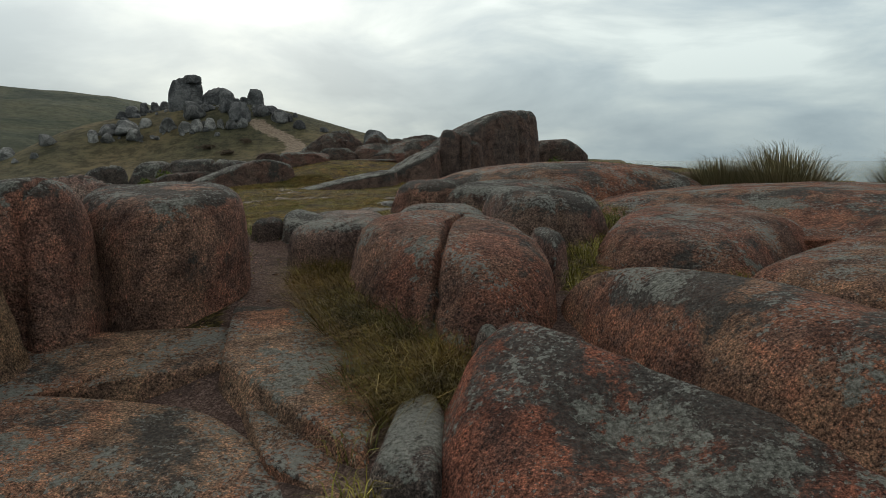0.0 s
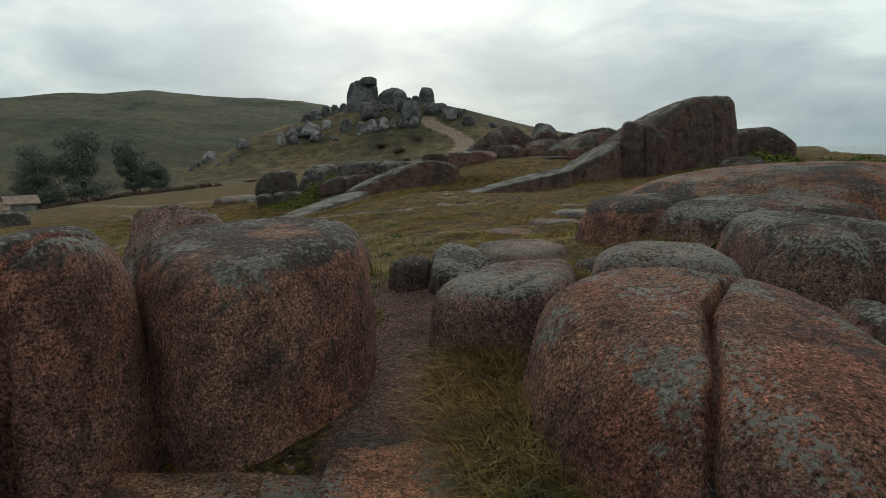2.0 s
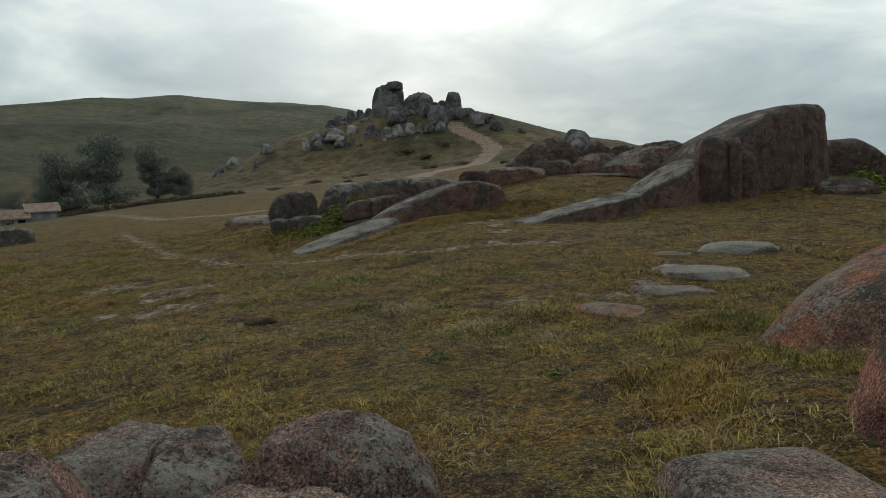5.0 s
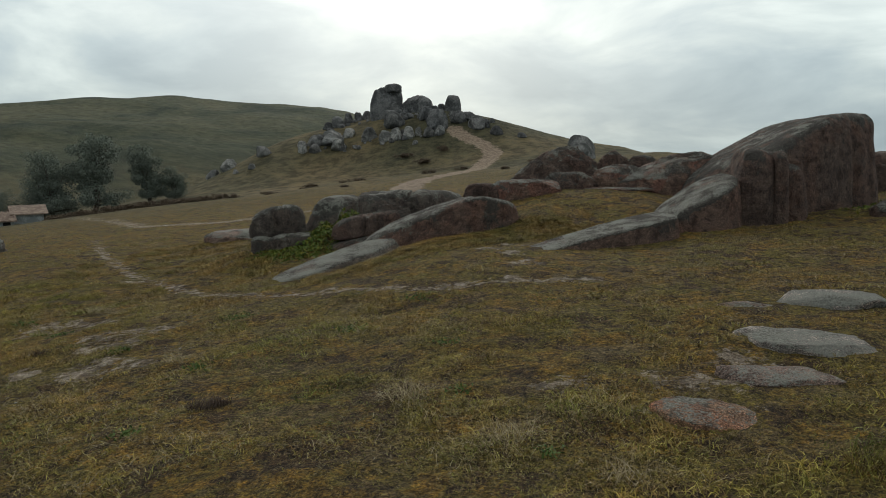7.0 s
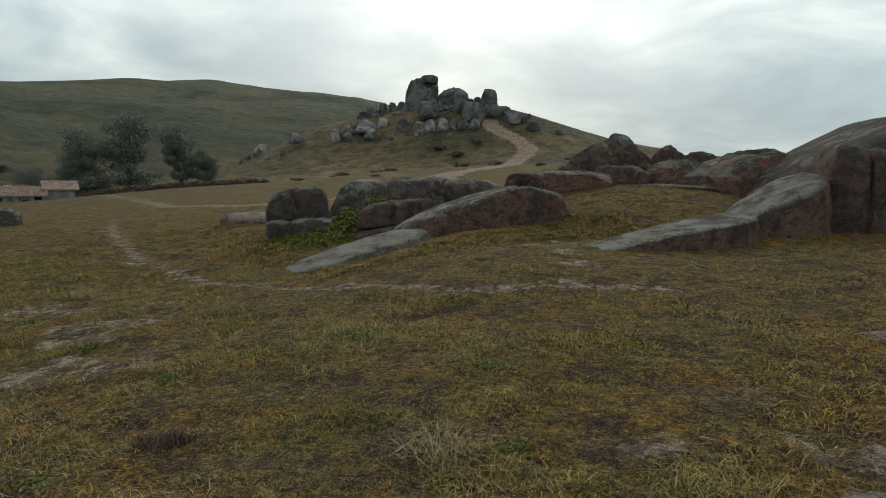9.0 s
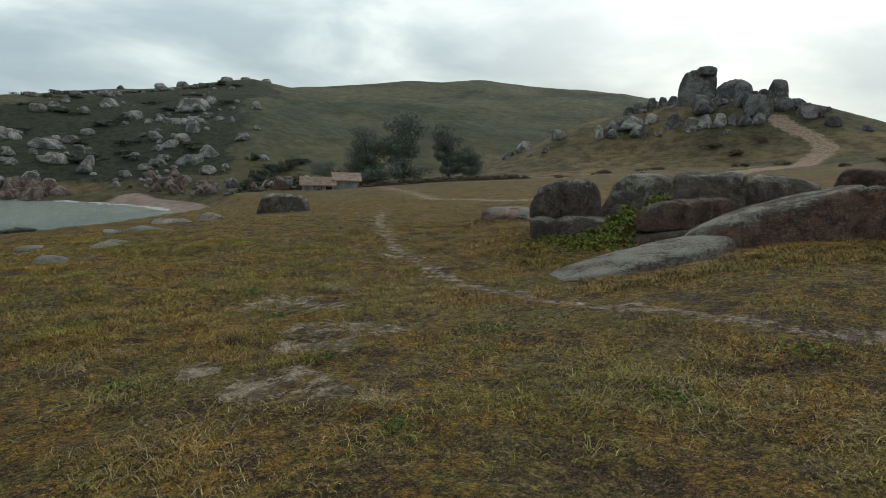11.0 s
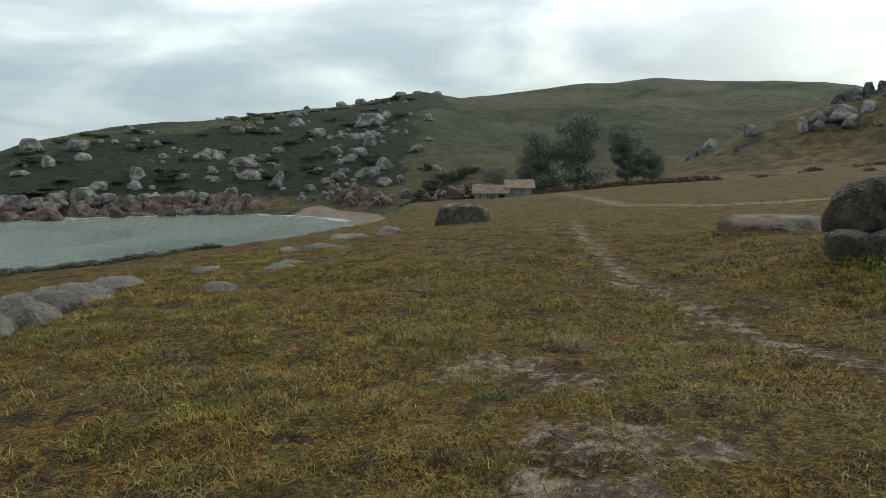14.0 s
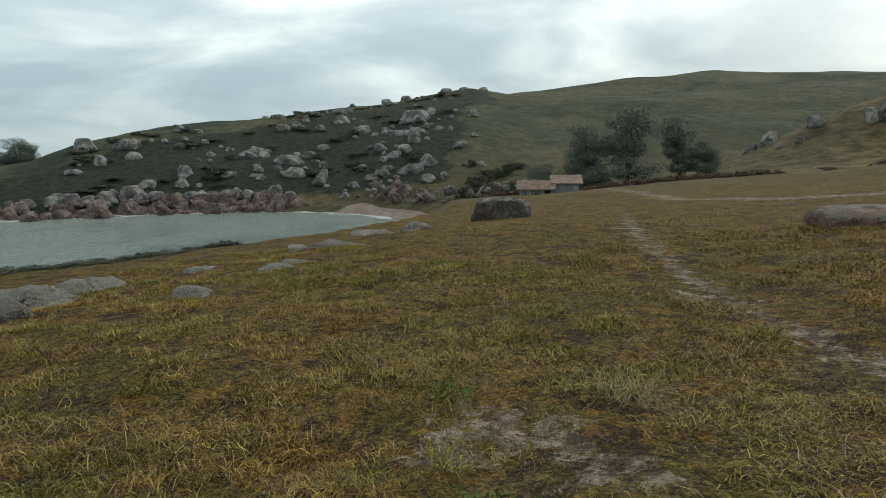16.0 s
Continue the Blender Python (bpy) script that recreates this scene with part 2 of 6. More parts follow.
def ground_material():
    m = Nodes("turf_and_bare_soil").world_co()
    patch = m.noise(0.42, 5, 0.62, 0.6)
    mid = m.noise(2.3, 5, 0.68, 0.3)
    fine = m.noise(24, 7, 0.82)
    clump = m.noise(8.5, 7, 0.78, 0.4)
    straw = m.noise(60, 3, 0.7, 0.8, (1.0, 0.35, 1.0))
    turf = m.ramp(patch, [(0.30, (0.135, 0.125, 0.034)), (0.43, (0.20, 0.142, 0.040)), (0.56, (0.23, 0.152, 0.042)), (0.72, (0.16, 0.148, 0.040))])
    turf = m.mix(m.step(mid, 0.45, 0.68), turf, (0.15, 0.135, 0.05))
    turf = m.mix(m.step(m.noise(1.9, 7, 0.75), 0.52, 0.64), turf, (0.070, 0.050, 0.038))
    turf = m.mix(m.math("MULTIPLY", m.step(m.noise(1.1, 7, 0.75, 0.5), 0.60, 0.70), 0.7), turf, (0.17, 0.145, 0.105))
    # fine and clump lows paint shaded gaps between tufts into the turf colour
    turf = m.mix(0.85, turf, m.ramp(fine, [(0.28, (0.28, 0.27, 0.25)), (0.5, (0.95, 0.95, 0.95)), (0.72, (1.75, 1.7, 1.55))]), "MULTIPLY")
    turf = m.mix(0.9, turf, m.ramp(clump, [(0.22, (0.18, 0.17, 0.16)), (0.48, (0.95, 0.95, 0.95)), (0.76, (1.95, 1.88, 1.7))]), "MULTIPLY")
    turf = m.mix(m.math("MULTIPLY", m.step(straw, 0.60, 0.74), 0.55), turf, (0.30, 0.25, 0.14))
    turf = m.mix(0.8, turf, m.ramp(m.cells(70), [(0.0, (0.35, 0.34, 0.33)), (0.5, (1.0, 1.0, 1.0)), (1.0, (1.7, 1.65, 1.5))]), "MULTIPLY")
    turf = m.mix(1.0, turf, (0.98, 0.88, 0.62), "MULTIPLY")
    # far slopes: darker heath; the hill's green is its scrub plus some painted haze
    heath = m.ramp(m.noise(0.035, 6, 0.68, 0.5), [(0.25, (0.070, 0.070, 0.040)), (0.5, (0.116, 0.102, 0.056)), (0.78, (0.165, 0.130, 0.070))])
    heath = m.mix(0.8, heath, m.ramp(m.noise(0.5, 7, 0.75), [(0.3, (0.45, 0.47, 0.45)), (0.5, (1.0, 1.0, 1.0)), (0.72, (1.5, 1.45, 1.35))]), "MULTIPLY")
    green = m.ramp(m.noise(0.022, 6, 0.65, 0.6), [(0.30, (0.030, 0.043, 0.029)), (0.46, (0.058, 0.071, 0.043)), (0.75, (0.090, 0.093, 0.053))])
    green = m.mix(0.7, green, m.ramp(m.noise(0.4, 7, 0.75), [(0.3, (0.55, 0.57, 0.55)), (0.5, (1.0, 1.0, 1.0)), (0.72, (1.4, 1.36, 1.3))]), "MULTIPLY")
    heath = m.mix(m.attr("hill"), heath, green)
    body = m.mix(m.attr("heath"), turf, heath)
    scrub = m.ramp(m.noise(0.8, 6, 0.72), [(0.35, (0.016, 0.023, 0.016)), (0.6, (0.036, 0.048, 0.030))])
    body = m.mix(m.step(m.math("ADD", m.attr("scrub"), m.math("MULTIPLY", m.math("SUBTRACT", m.noise(0.12, 6, 0.7), 0.5), 0.75)), 0.34, 0.52), body, scrub)
    # bare soil, sand and trodden granite grit, ragged at its edges
    edge = m.math("ADD", m.attr("bare"), m.math("MULTIPLY", m.math("SUBTRACT", m.noise(4.2, 8, 0.82, 0.4), 0.5), 1.35))
    soil = m.ramp(m.noise(7, 6, 0.75), [(0.3, (0.26, 0.20, 0.15)), (0.5, (0.48, 0.40, 0.31)), (0.72, (0.68, 0.59, 0.48))])
    soil = m.mix(0.6, soil, m.ramp(fine, [(0.3, (0.5, 0.5, 0.5)), (0.6, (1.2, 1.2, 1.2))]), "MULTIPLY")
    grains = m.ramp(m.cells(120), [(0.0, (0.5, 0.48, 0.46)), (0.5, (1.0, 1.0, 1.0)), (1.0, (1.45, 1.45, 1.45))])
    soil = m.mix(0.8, soil, grains, "MULTIPLY")
    soil = m.mix(m.math("MULTIPLY", m.step(m.noise(3.1, 8, 0.8), 0.5, 0.66), 0.8), soil, (0.10, 0.078, 0.062))
    body = m.mix(m.math("MULTIPLY", m.step(edge, 0.48, 0.66), 0.92), body, soil)
    body = m.mix(m.step(m.math("ADD", m.attr("dirt"), m.math("MULTIPLY", m.math("SUBTRACT", m.noise(0.9, 6, 0.7), 0.5), 0.55)), 0.4, 0.6), body,
                 m.mix(m.step(mid, 0.35, 0.65), (0.24, 0.18, 0.13), (0.38, 0.30, 0.225)))
    grit = m.ramp(m.noise(55, 4, 0.8), [(0.3, (0.16, 0.10, 0.083)), (0.5, (0.30, 0.19, 0.155)), (0.7, (0.46, 0.325, 0.27))])
    grit = m.mix(0.9, grit, grains, "MULTIPLY")
    grit = m.mix(m.math("MULTIPLY", m.step(m.noise(2.6, 8, 0.8), 0.52, 0.68), 0.6), grit, (0.10, 0.066, 0.055))
    body = m.mix(m.step(m.math("ADD", m.attr("grit"), m.math("MULTIPLY", m.math("SUBTRACT", m.noise(3.5, 6, 0.7), 0.5), 0.5)), 0.38, 0.6), body, grit)
    sand = m.ramp(m.noise(0.6, 4, 0.6), [(0.3, (0.25, 0.205, 0.18)), (0.7, (0.33, 0.275, 0.24))])
    body = m.mix(m.step(m.attr("beach"), 0.35, 0.6), body, sand)
    h = m.math("ADD", m.math("MULTIPLY", fine, 0.6), m.math("ADD", clump, m.math("MULTIPLY", mid, 0.6)))
    return m.done(body, 0.97, h, 1.0, 0.10)


M_GROUND = ground_material()


def water_material():
    m = Nodes("sea_water").world_co()
    swell = m.noise(0.75, 6, 0.62, 0.4, (1.0, 1.9, 1.0))
    m.bsdf.inputs["IOR"].default_value = 1.33
    m.bsdf.inputs["Specular IOR Level"].default_value = 0.5
    tone = m.ramp(m.noise(0.05, 4, 0.6, 0.5), [(0.35, (0.12, 0.175, 0.16)), (0.65, (0.18, 0.235, 0.215))])
    foam = m.step(m.math("ADD", m.attr("surf"), m.math("MULTIPLY", m.math("SUBTRACT", m.noise(0.55, 6, 0.75), 0.5), 0.8)), 0.62, 0.82)
    body = m.mix(m.math("MULTIPLY", foam, 0.8), tone, (0.62, 0.66, 0.65))
    return m.done(body, 0.18, swell, 0.6, 0.5)


M_SEA = water_material()


def plain(name, a, b, scale=6.0, rough=0.85, bump=0.4, depth=0.02):
    m = Nodes(name).world_co()
    c = m.ramp(m.noise(scale, 6, 0.7, 0.3), [(0.32, a), (0.68, b)])
    return m.done(c, rough, m.noise(scale * 4, 4, 0.7), bump, depth)


M_BARK = plain("bark", (0.04, 0.035, 0.028), (0.09, 0.08, 0.065), 3.0)
M_WALL = plain("weathered_limewash", (0.20, 0.22, 0.22), (0.36, 0.385, 0.385), 1.2)
M_ROOF = plain("weathered_roof_tiles", (0.17, 0.125, 0.10), (0.28, 0.22, 0.175), 1.6)
M_WOOD = plain("old_timber", (0.06, 0.05, 0.04), (0.14, 0.11, 0.09), 3.0)
# near-black colour that stands for the shade inside the hut
M_INTERIOR_SHADE = plain("painted_interior_shade", (0.012, 0.012, 0.012), (0.02, 0.02, 0.02), 2.0)


def leaves(name, a, b, c, patchy=False):
    m = Nodes(name)
    col = m.ramp(m.island(), [(0.0, a), (0.5, b), (1.0, c)])
    if patchy:
        col = m.mix(1.0, col, m.ramp(m.noise(0.75, 5, 0.65, 0.5), [(0.15, (0.62, 0.80, 0.62)), (0.42, (0.95, 1.0, 0.9)), (0.6, (1.06, 1.0, 0.92)), (0.85, (1.16, 0.99, 0.84))]), "MULTIPLY")
        # strong dark-to-bright multiplier adds painted shading between clumps of blades
        col = m.mix(1.0, col, m.ramp(m.noise(3.6, 6, 0.75, 0.3), [(0.18, (0.34, 0.33, 0.32)), (0.5, (1.0, 1.0, 1.0)), (0.82, (1.5, 1.46, 1.4))]), "MULTIPLY")
    return m.done(col, 0.8)


# far trees: leaf colour lightened, greyed and evened out to imitate haze
M_TREE_HAZED = leaves("hazed_tree_foliage", (0.125, 0.15, 0.125), (0.137, 0.163, 0.133), (0.15, 0.177, 0.142))
M_SHRUB = leaves("brown_shrub", (0.085, 0.064, 0.044), (0.105, 0.078, 0.053), (0.125, 0.094, 0.062))
M_SCRUB = leaves("dark_scrub", (0.045, 0.057, 0.042), (0.055, 0.068, 0.048), (0.066, 0.080, 0.055))
M_LEAFY = leaves("fleshy_green_leaves", (0.05, 0.085, 0.018), (0.10, 0.14, 0.025), (0.19, 0.18, 0.03))
# turf blades: wide tone range stands in for highlights and self-shadow as well
M_TURF = leaves("short_turf_blades", (0.075, 0.050, 0.017), (0.225, 0.158, 0.047), (0.36, 0.28, 0.107), True)
M_GREEN_TURF = leaves("green_turf_blades", (0.085, 0.085, 0.018), (0.25, 0.22, 0.043), (0.46, 0.41, 0.12), True)
M_STRAW = leaves("dry_straw", (0.17, 0.125, 0.065), (0.32, 0.26, 0.145), (0.45, 0.385, 0.235))
M_WEED = leaves("bright_weed_leaves", (0.05, 0.095, 0.022), (0.085, 0.135, 0.033), (0.13, 0.175, 0.045))
M_RANK = leaves("rank_grass_blades", (0.06, 0.04, 0.014), (0.165, 0.102, 0.030), (0.26, 0.195, 0.058), True)
M_DEAD = leaves("dead_brown_stems", (0.05, 0.034, 0.026), (0.085, 0.058, 0.043), (0.12, 0.09, 0.066))
M_TUSSOCK = leaves("coastal_tussock", (0.13, 0.115, 0.06), (0.22, 0.195, 0.105), (0.33, 0.29, 0.17))

# ---- the lie of the land ----
SEA_Z = -8.5
BAY = [(-40, -70), (-41, 8), (-43, 18), (-50, 28), (-66, 41), (-84, 54), (-94, 56), (-104, 54), (-112, 50), (-117, 41), (-121, 31), (-123, 22), (-125, 12), (-128, 0), (-140, -25), (-160, -70)]


def smooth(u):
    u = np.clip(u, 0.0, 1.0)
    return u * u * (3 - 2 * u)


def bell(x, y, cx, cy, s):
    return np.exp(-((x - cx) ** 2 + (y - cy) ** 2) / (2 * s * s))


def line_distance(x, y, pts):
    d = np.full(np.shape(x), 1e9)
    for (ax, ay), (bx, by) in zip(pts, pts[1:]):
        ex, ey = bx - ax, by - ay
        u = np.clip(((x - ax) * ex + (y - ay) * ey) / (ex * ex + ey * ey), 0, 1)
        d = np.minimum(d, np.hypot(x - ax - u * ex, y - ay - u * ey))
    return d


def inside(x, y, pts):
    c = np.zeros(np.shape(x), bool)
    for (ax, ay), (bx, by) in zip(pts, pts[1:] + pts[:1]):
        if ay != by:
            c ^= ((ay > y) != (by > y)) & (x < (bx - ax) * (y - ay) / (by - ay) + ax)
    return c


def hash3(i, j, k, seed):
    h = (i.astype(np.int64) * 374761393 + j.astype(np.int64) * 668265263 + k.astype(np.int64) * 1103515245 + seed * 144269) & 0xFFFFFFFF
    h = ((h ^ (h >> 13)) * 1274126177) & 0xFFFFFFFF
    h = ((h ^ (h >> 16)) * 2246822519) & 0xFFFFFFFF
    return ((h ^ (h >> 15)) & 0xFFFF) / 32767.5 - 1.0


def vnoise(x, y, z, seed=0):
    """Smooth lattice noise from -1 to 1 on arrays."""
    x, y, z = np.broadcast_arrays(np.asarray(x, float), np.asarray(y, float), np.asarray(z, float))
    i, j, k = np.floor(x), np.floor(y), np.floor(z)
    u, v, w = x - i, y - j, z - k
    u, v, w = u * u * (3 - 2 * u), v * v * (3 - 2 * v), w * w * (3 - 2 * w)
    total = 0
    for a in (0, 1):
        for b in (0, 1):
            for c in (0, 1):
                total = total + hash3(i + a, j + b, k + c, seed) * (u if a else 1 - u) * (v if b else 1 - v) * (w if c else 1 - w)
    return total


def fbm(x, y, z, seed=0, octaves=4, gain=0.5):
    total, amp, f = 0, 1.0, 1.0
    for o in range(octaves):
        total = total + amp * vnoise(x * f + 17.3 * o, y * f, z * f, seed + o)
        amp, f = amp * gain, f * 2.03
    return total


CREST_AZ = [5, 18, 25, 31, 37, 44, 49, 53, 56, 62, 69, 76, 83, 87, 90, 93, 110]
CREST_TAN = [0.0, 0.055, 0.082, 0.087, 0.094, 0.088, 0.079, 0.074, 0.083, 0.069, 0.056, 0.041, 0.029, 0.010, -0.008, -0.018, -0.03]
CREST_R = [330, 340, 350, 350, 345, 335, 320, 275, 255, 235, 212, 195, 178, 165, 158, 152, 150]
FOOT_R = [230, 190, 165, 150, 138, 124, 112, 106, 104, 108, 113, 114, 116, 117, 118, 119, 125]
FAR_EYE = (-8.4, 13.3, 1.3)


def ground_z(x, y):
    """Height of the land at (x, y), for numbers or arrays."""
    x, y = np.asarray(x, float), np.asarray(y, float)
    z = 0.45 + 0.08 * np.where(x < 3, x, 3 + (x - 3) * 0.2) + 0.022 * (y - 15)
    z = z + 0.22 * bell(x, y, -2.5, 15.5, 4.0) + 0.42 * bell(x, y, -1.2, 5.7, 3.2) + 1.05 * bell(x, y, -4.2, 27, 2.9)
    z = z + 0.36 * bell(x, y, 0.7, 8.4, 1.4)
    z = z + 0.2 * bell(x, y, -4.6, 23.2, 1.2)
    z = z + 0.17 * bell(x, y, -1.75, 6.95, 0.7)
    z = z - 0.45 * bell(x, y, 0.2, -1.2, 2.2)
    z = z - 0.14 * bell(x, y, -1.4, 2.8, 1.1)
    z = z + 0.30 * bell(x, y, -5.4, 18.9, 1.6) + 0.22 * bell(x, y, -6.2, 20.7, 1.0) + 0.45 * bell(x, y, -10.2, 22.6, 1.7) + 0.25 * bell(x, y, -13.4, 25.0, 1.8) + 0.42 * bell(x, y, -21.5, 22.0, 5.0) + 0.16 * bell(x, y, -16.5, 14.5, 4.0)
    # the hill with the tor
    z = z + 12.3 * np.exp(-(((x + 41) / 28) ** 2 + ((y - 132) / np.where(y < 132, 19, 34)) ** 2)) + 0.8 * bell(x, y, -17, 88, 16)
    z = z + 4.8 * np.exp(-(((x + 66) / 13) ** 2 + ((y - 120) / 17) ** 2))
    # small unevenness
    r = np.hypot(x + 5, y - 10)
    z = z + 0.05 * vnoise(x * 0.55, y * 0.55, 0.0, 3) + 0.025 * vnoise(x * 1.7, y * 1.7, 0.0, 4) + 0.022 * vnoise(x * 4.1, y * 4.1, 0.0, 6) + 0.35 * smooth((r - 25) / 60) * vnoise(x * 0.06, y * 0.06, 0.0, 5)
    # open sea to the right
    z = np.minimum(z, SEA_Z + 0.5 * (30 - 0.08 * np.maximum(y - 40, 0) - x))
    # the hills round the bay, by their bearing from the meadow
    dx, dy = x - FAR_EYE[0], y - FAR_EYE[1]
    az, rr = np.degrees(np.arctan2(-dx, dy)), np.hypot(dx, dy)
    rc, rf = np.interp(az, CREST_AZ, CREST_R), np.interp(az, CREST_AZ, FOOT_R)
    zc = FAR_EYE[2] + np.interp(az, CREST_AZ, CREST_TAN) * rc
    u = (rr - rf) / (rc - rf)
    bulge = np.where(u < 1, 1 - (1 - np.clip(u, 0, 1)) ** 1.75, 1 - 0.25 * (np.maximum(u, 1) - 1) ** 2)
    base = np.minimum(z, np.where(az > 53, SEA_Z + 1.2, z))
    knobs = smooth(u * 3) * smooth((2.2 - u) * 2) * (0.9 * fbm(x * 0.045, y * 0.045, 0.0, 9, 4))
    hill = base + (zc - base) * bulge + knobs
    z = np.where((u > 0) & (az > -60) & (az < 140), np.maximum(np.where(az > 50, hill, np.maximum(z, hill)), -12.0), z)
    # the bay and its beach
    d = line_distance(x, y, BAY)
    wet = inside(x, y, BAY)
    beach = smooth((x + 106) / 6) * smooth((-70 - x) / 8) * (y > 40)
    rise = np.where(beach > 0.5, 0.10 * d + 0.012 * d * d, 0.62 * d)
    shore = np.where(wet, SEA_Z - 0.12 * d, SEA_Z - 0.05 + rise)
    return np.where(wet, shore, np.minimum(z, np.where(u > 0.02, np.maximum(shore, SEA_Z + 0.25 * d), shore)))


def gz(x, y):
    return float(ground_z(x, y))


def spaced(lo, near_lo, near_hi, hi, step, growth):
    mid = list(np.arange(near_lo, near_hi, step))
    out, s, p = [], step, near_hi
    while p < hi:
        out.append(p)
        s = min(s * growth, 1.6 if p - near_hi < 115 else 5.0)
        p += s
    left, s, p = [], step, near_lo
    while p > lo:
        s = min(s * growth, 1.6 if near_lo - p < 60 else 4.0)
        p -= s
        left.append(p)
    return np.array(left[::-1] + mid + out)


def sheet_mesh(name, xs, ys, zs):
    nx, ny = len(xs), len(ys)
    co = np.empty((ny, nx, 3), np.float32)
    co[..., 0], co[..., 1], co[..., 2] = xs[None, :], ys[:, None], zs
    i = (np.arange(ny - 1)[:, None] * nx + np.arange(nx - 1)[None, :]).ravel()
    quads = np.stack([i, i + 1, i + nx + 1, i + nx], 1)
    return quick_mesh(name, co.reshape(-1, 3), quads)


def quick_mesh(name, verts, faces, smooth_shade=True):
    me = bpy.data.meshes.new(name)
    n, k = faces.shape
    me.vertices.add(len(verts))
    me.vertices.foreach_set("co", np.ascontiguousarray(verts, np.float32).ravel())
    me.loops.add(n * k)
    me.loops.foreach_set("vertex_index", np.ascontiguousarray(faces, np.int32).ravel())
    me.polygons.add(n)
    me.polygons.foreach_set("loop_start", np.arange(0, n * k, k, dtype=np.int32))
    me.polygons.foreach_set("use_smooth", np.full(n, smooth_shade))
    me.update()
    me.validate()
    return me


def float_attribute(me, name, values):
    me.attributes.new(name, "FLOAT", "POINT").data.foreach_set("value", np.ascontiguousarray(values, np.float32).ravel())


FOOTPATH = [(-2.6, 16.9), (-3.96, 16.8), (-5.3, 16.45), (-7.0, 16.95), (-8.4, 17.2), (-9.5, 17.5), (-11.1, 18.4), (-12.8, 19.35), (-15.2, 21.4), (-18.3, 24.1), (-22.5, 28.5), (-27, 33)]
TRACK = [(-90, 78), (-60, 64), (-40, 49), (-30, 40), (-23.7, 39.3), (-19.5, 43.8), (-17, 50)]
TOR_ROAD = [(-17, 50), (-21, 63), (-22.4, 71), (-21.7, 84), (-22.9, 104), (-22.4, 111), (-25.3, 114.6), (-28.8, 117.3), (-31.4, 119.8)]
SAND = [(-9.6, 14.7, 0.55), (-9.3, 15.0, 0.5), (-8.95, 15.1, 0.4), (-8.95, 14.35, 0.5), (-9.25, 14.1, 0.4), (-8.5, 13.5, 0.5), (-8.6, 13.2, 0.55), (-9.4, 13.2, 0.4), (-7.9, 13.4, 0.35), (-12.8, 19.35, 0.6), (-12.2, 18.9, 0.45), (-12.5, 19.1, 0.45), (-3.95, 16.95, 0.35),
        (-3.9, 18.0, 0.4), (-4.3, 19.0, 0.45), (-4.7, 19.5, 0.45), (-4.5, 20.2, 0.4), (-11.4, 15.5, 0.6), (-11.0, 15.7, 0.45), (-10.5, 15.6, 0.4), (-11.3, 15.1, 0.4), (-18.3, 24.1, 0.5), (-21.2, 27.1, 0.6), (-1.7, 12.6, 0.5), (-1.2, 13.2, 0.4), (-1.7, 11.9, 0.45), (-2.7, 12.5, 0.35)]


def grit_floor(x, y):
    """Trodden grit among the boulders, with an uneven edge."""
    d = np.hypot((x + 0.3) / 3.7, (y - 1.2) / 3.5) + 0.16 * vnoise(x * 0.9, y * 0.9, 0.0, 71) + 0.07 * vnoise(x * 2.6, y * 2.6, 0.0, 72)
    return smooth((1.1 - d) / 0.24)


def build_ground():
    xs, ys = spaced(-460, -16, 7, 90, 0.11, 1.045), spaced(-60, -2, 26, 520, 0.11, 1.035)
    X, Y = np.meshgrid(xs, ys)
    me = sheet_mesh("ground", xs, ys, ground_z(X, Y))
    bare = 0.60 * np.exp(-(line_distance(X, Y, FOOTPATH) / 0.27) ** 2)
    bare = np.maximum(bare, 0.68 * np.exp(-(line_distance(X, Y, TRACK) / 0.95) ** 2))
    for sx, sy, r in SAND:
        bare = np.maximum(bare, 0.74 * np.exp(-((X - sx) ** 2 + ((Y - sy) * 1.3) ** 2) / (r * r)))
    grit = np.maximum(grit_floor(X, Y), np.exp(-(line_distance(X, Y, [(-0.9, 3.2), (-1.15, 5.2), (-1.5, 6.6)]) / 0.42) ** 2))
    r = np.hypot(X + 5, Y - 10)
    dx, dy = X - FAR_EYE[0], Y - FAR_EYE[1]
    az, rr = np.degrees(np.arctan2(-dx, dy)), np.hypot(dx, dy)
    rc, rf = np.interp(az, CREST_AZ, CREST_R), np.interp(az, CREST_AZ, FOOT_R)
    u = (rr - rf) / (rc - rf)
    scrub = smooth(u * 8) * smooth((0.95 - 0.22 * smooth((az - 64) / 8) - u) * 5) * smooth((az - 49 - 6 * (1 - np.clip(u, 0, 1)) + 3.5 * vnoise(X * 0.035, Y * 0.035, 0.0, 61)) / 5) * 0.95
    d = line_distance(X, Y, BAY)
    beach = smooth((X + 108) / 5) * smooth((-72 - X) / 6) * smooth((Y - 40) / 4) * (1 - smooth((d - 3.5) / 2.5))
    for name, v in (("bare", bare), ("grit", grit), ("dirt", np.exp(-(line_distance(X, Y, TOR_ROAD) / 1.7) ** 2)), ("heath", smooth((r - 28) / 70)), ("hill", smooth((u + 0.05) * 4) * smooth((az - 8) / 6)), ("scrub", scrub), ("beach", beach)):
        float_attribute(me, name, v)
    me.materials.append(M_GROUND)
    return tagged(new("ground", me), "headland of short brown and green turf with bare sandy patches", "ground", kind="structure")


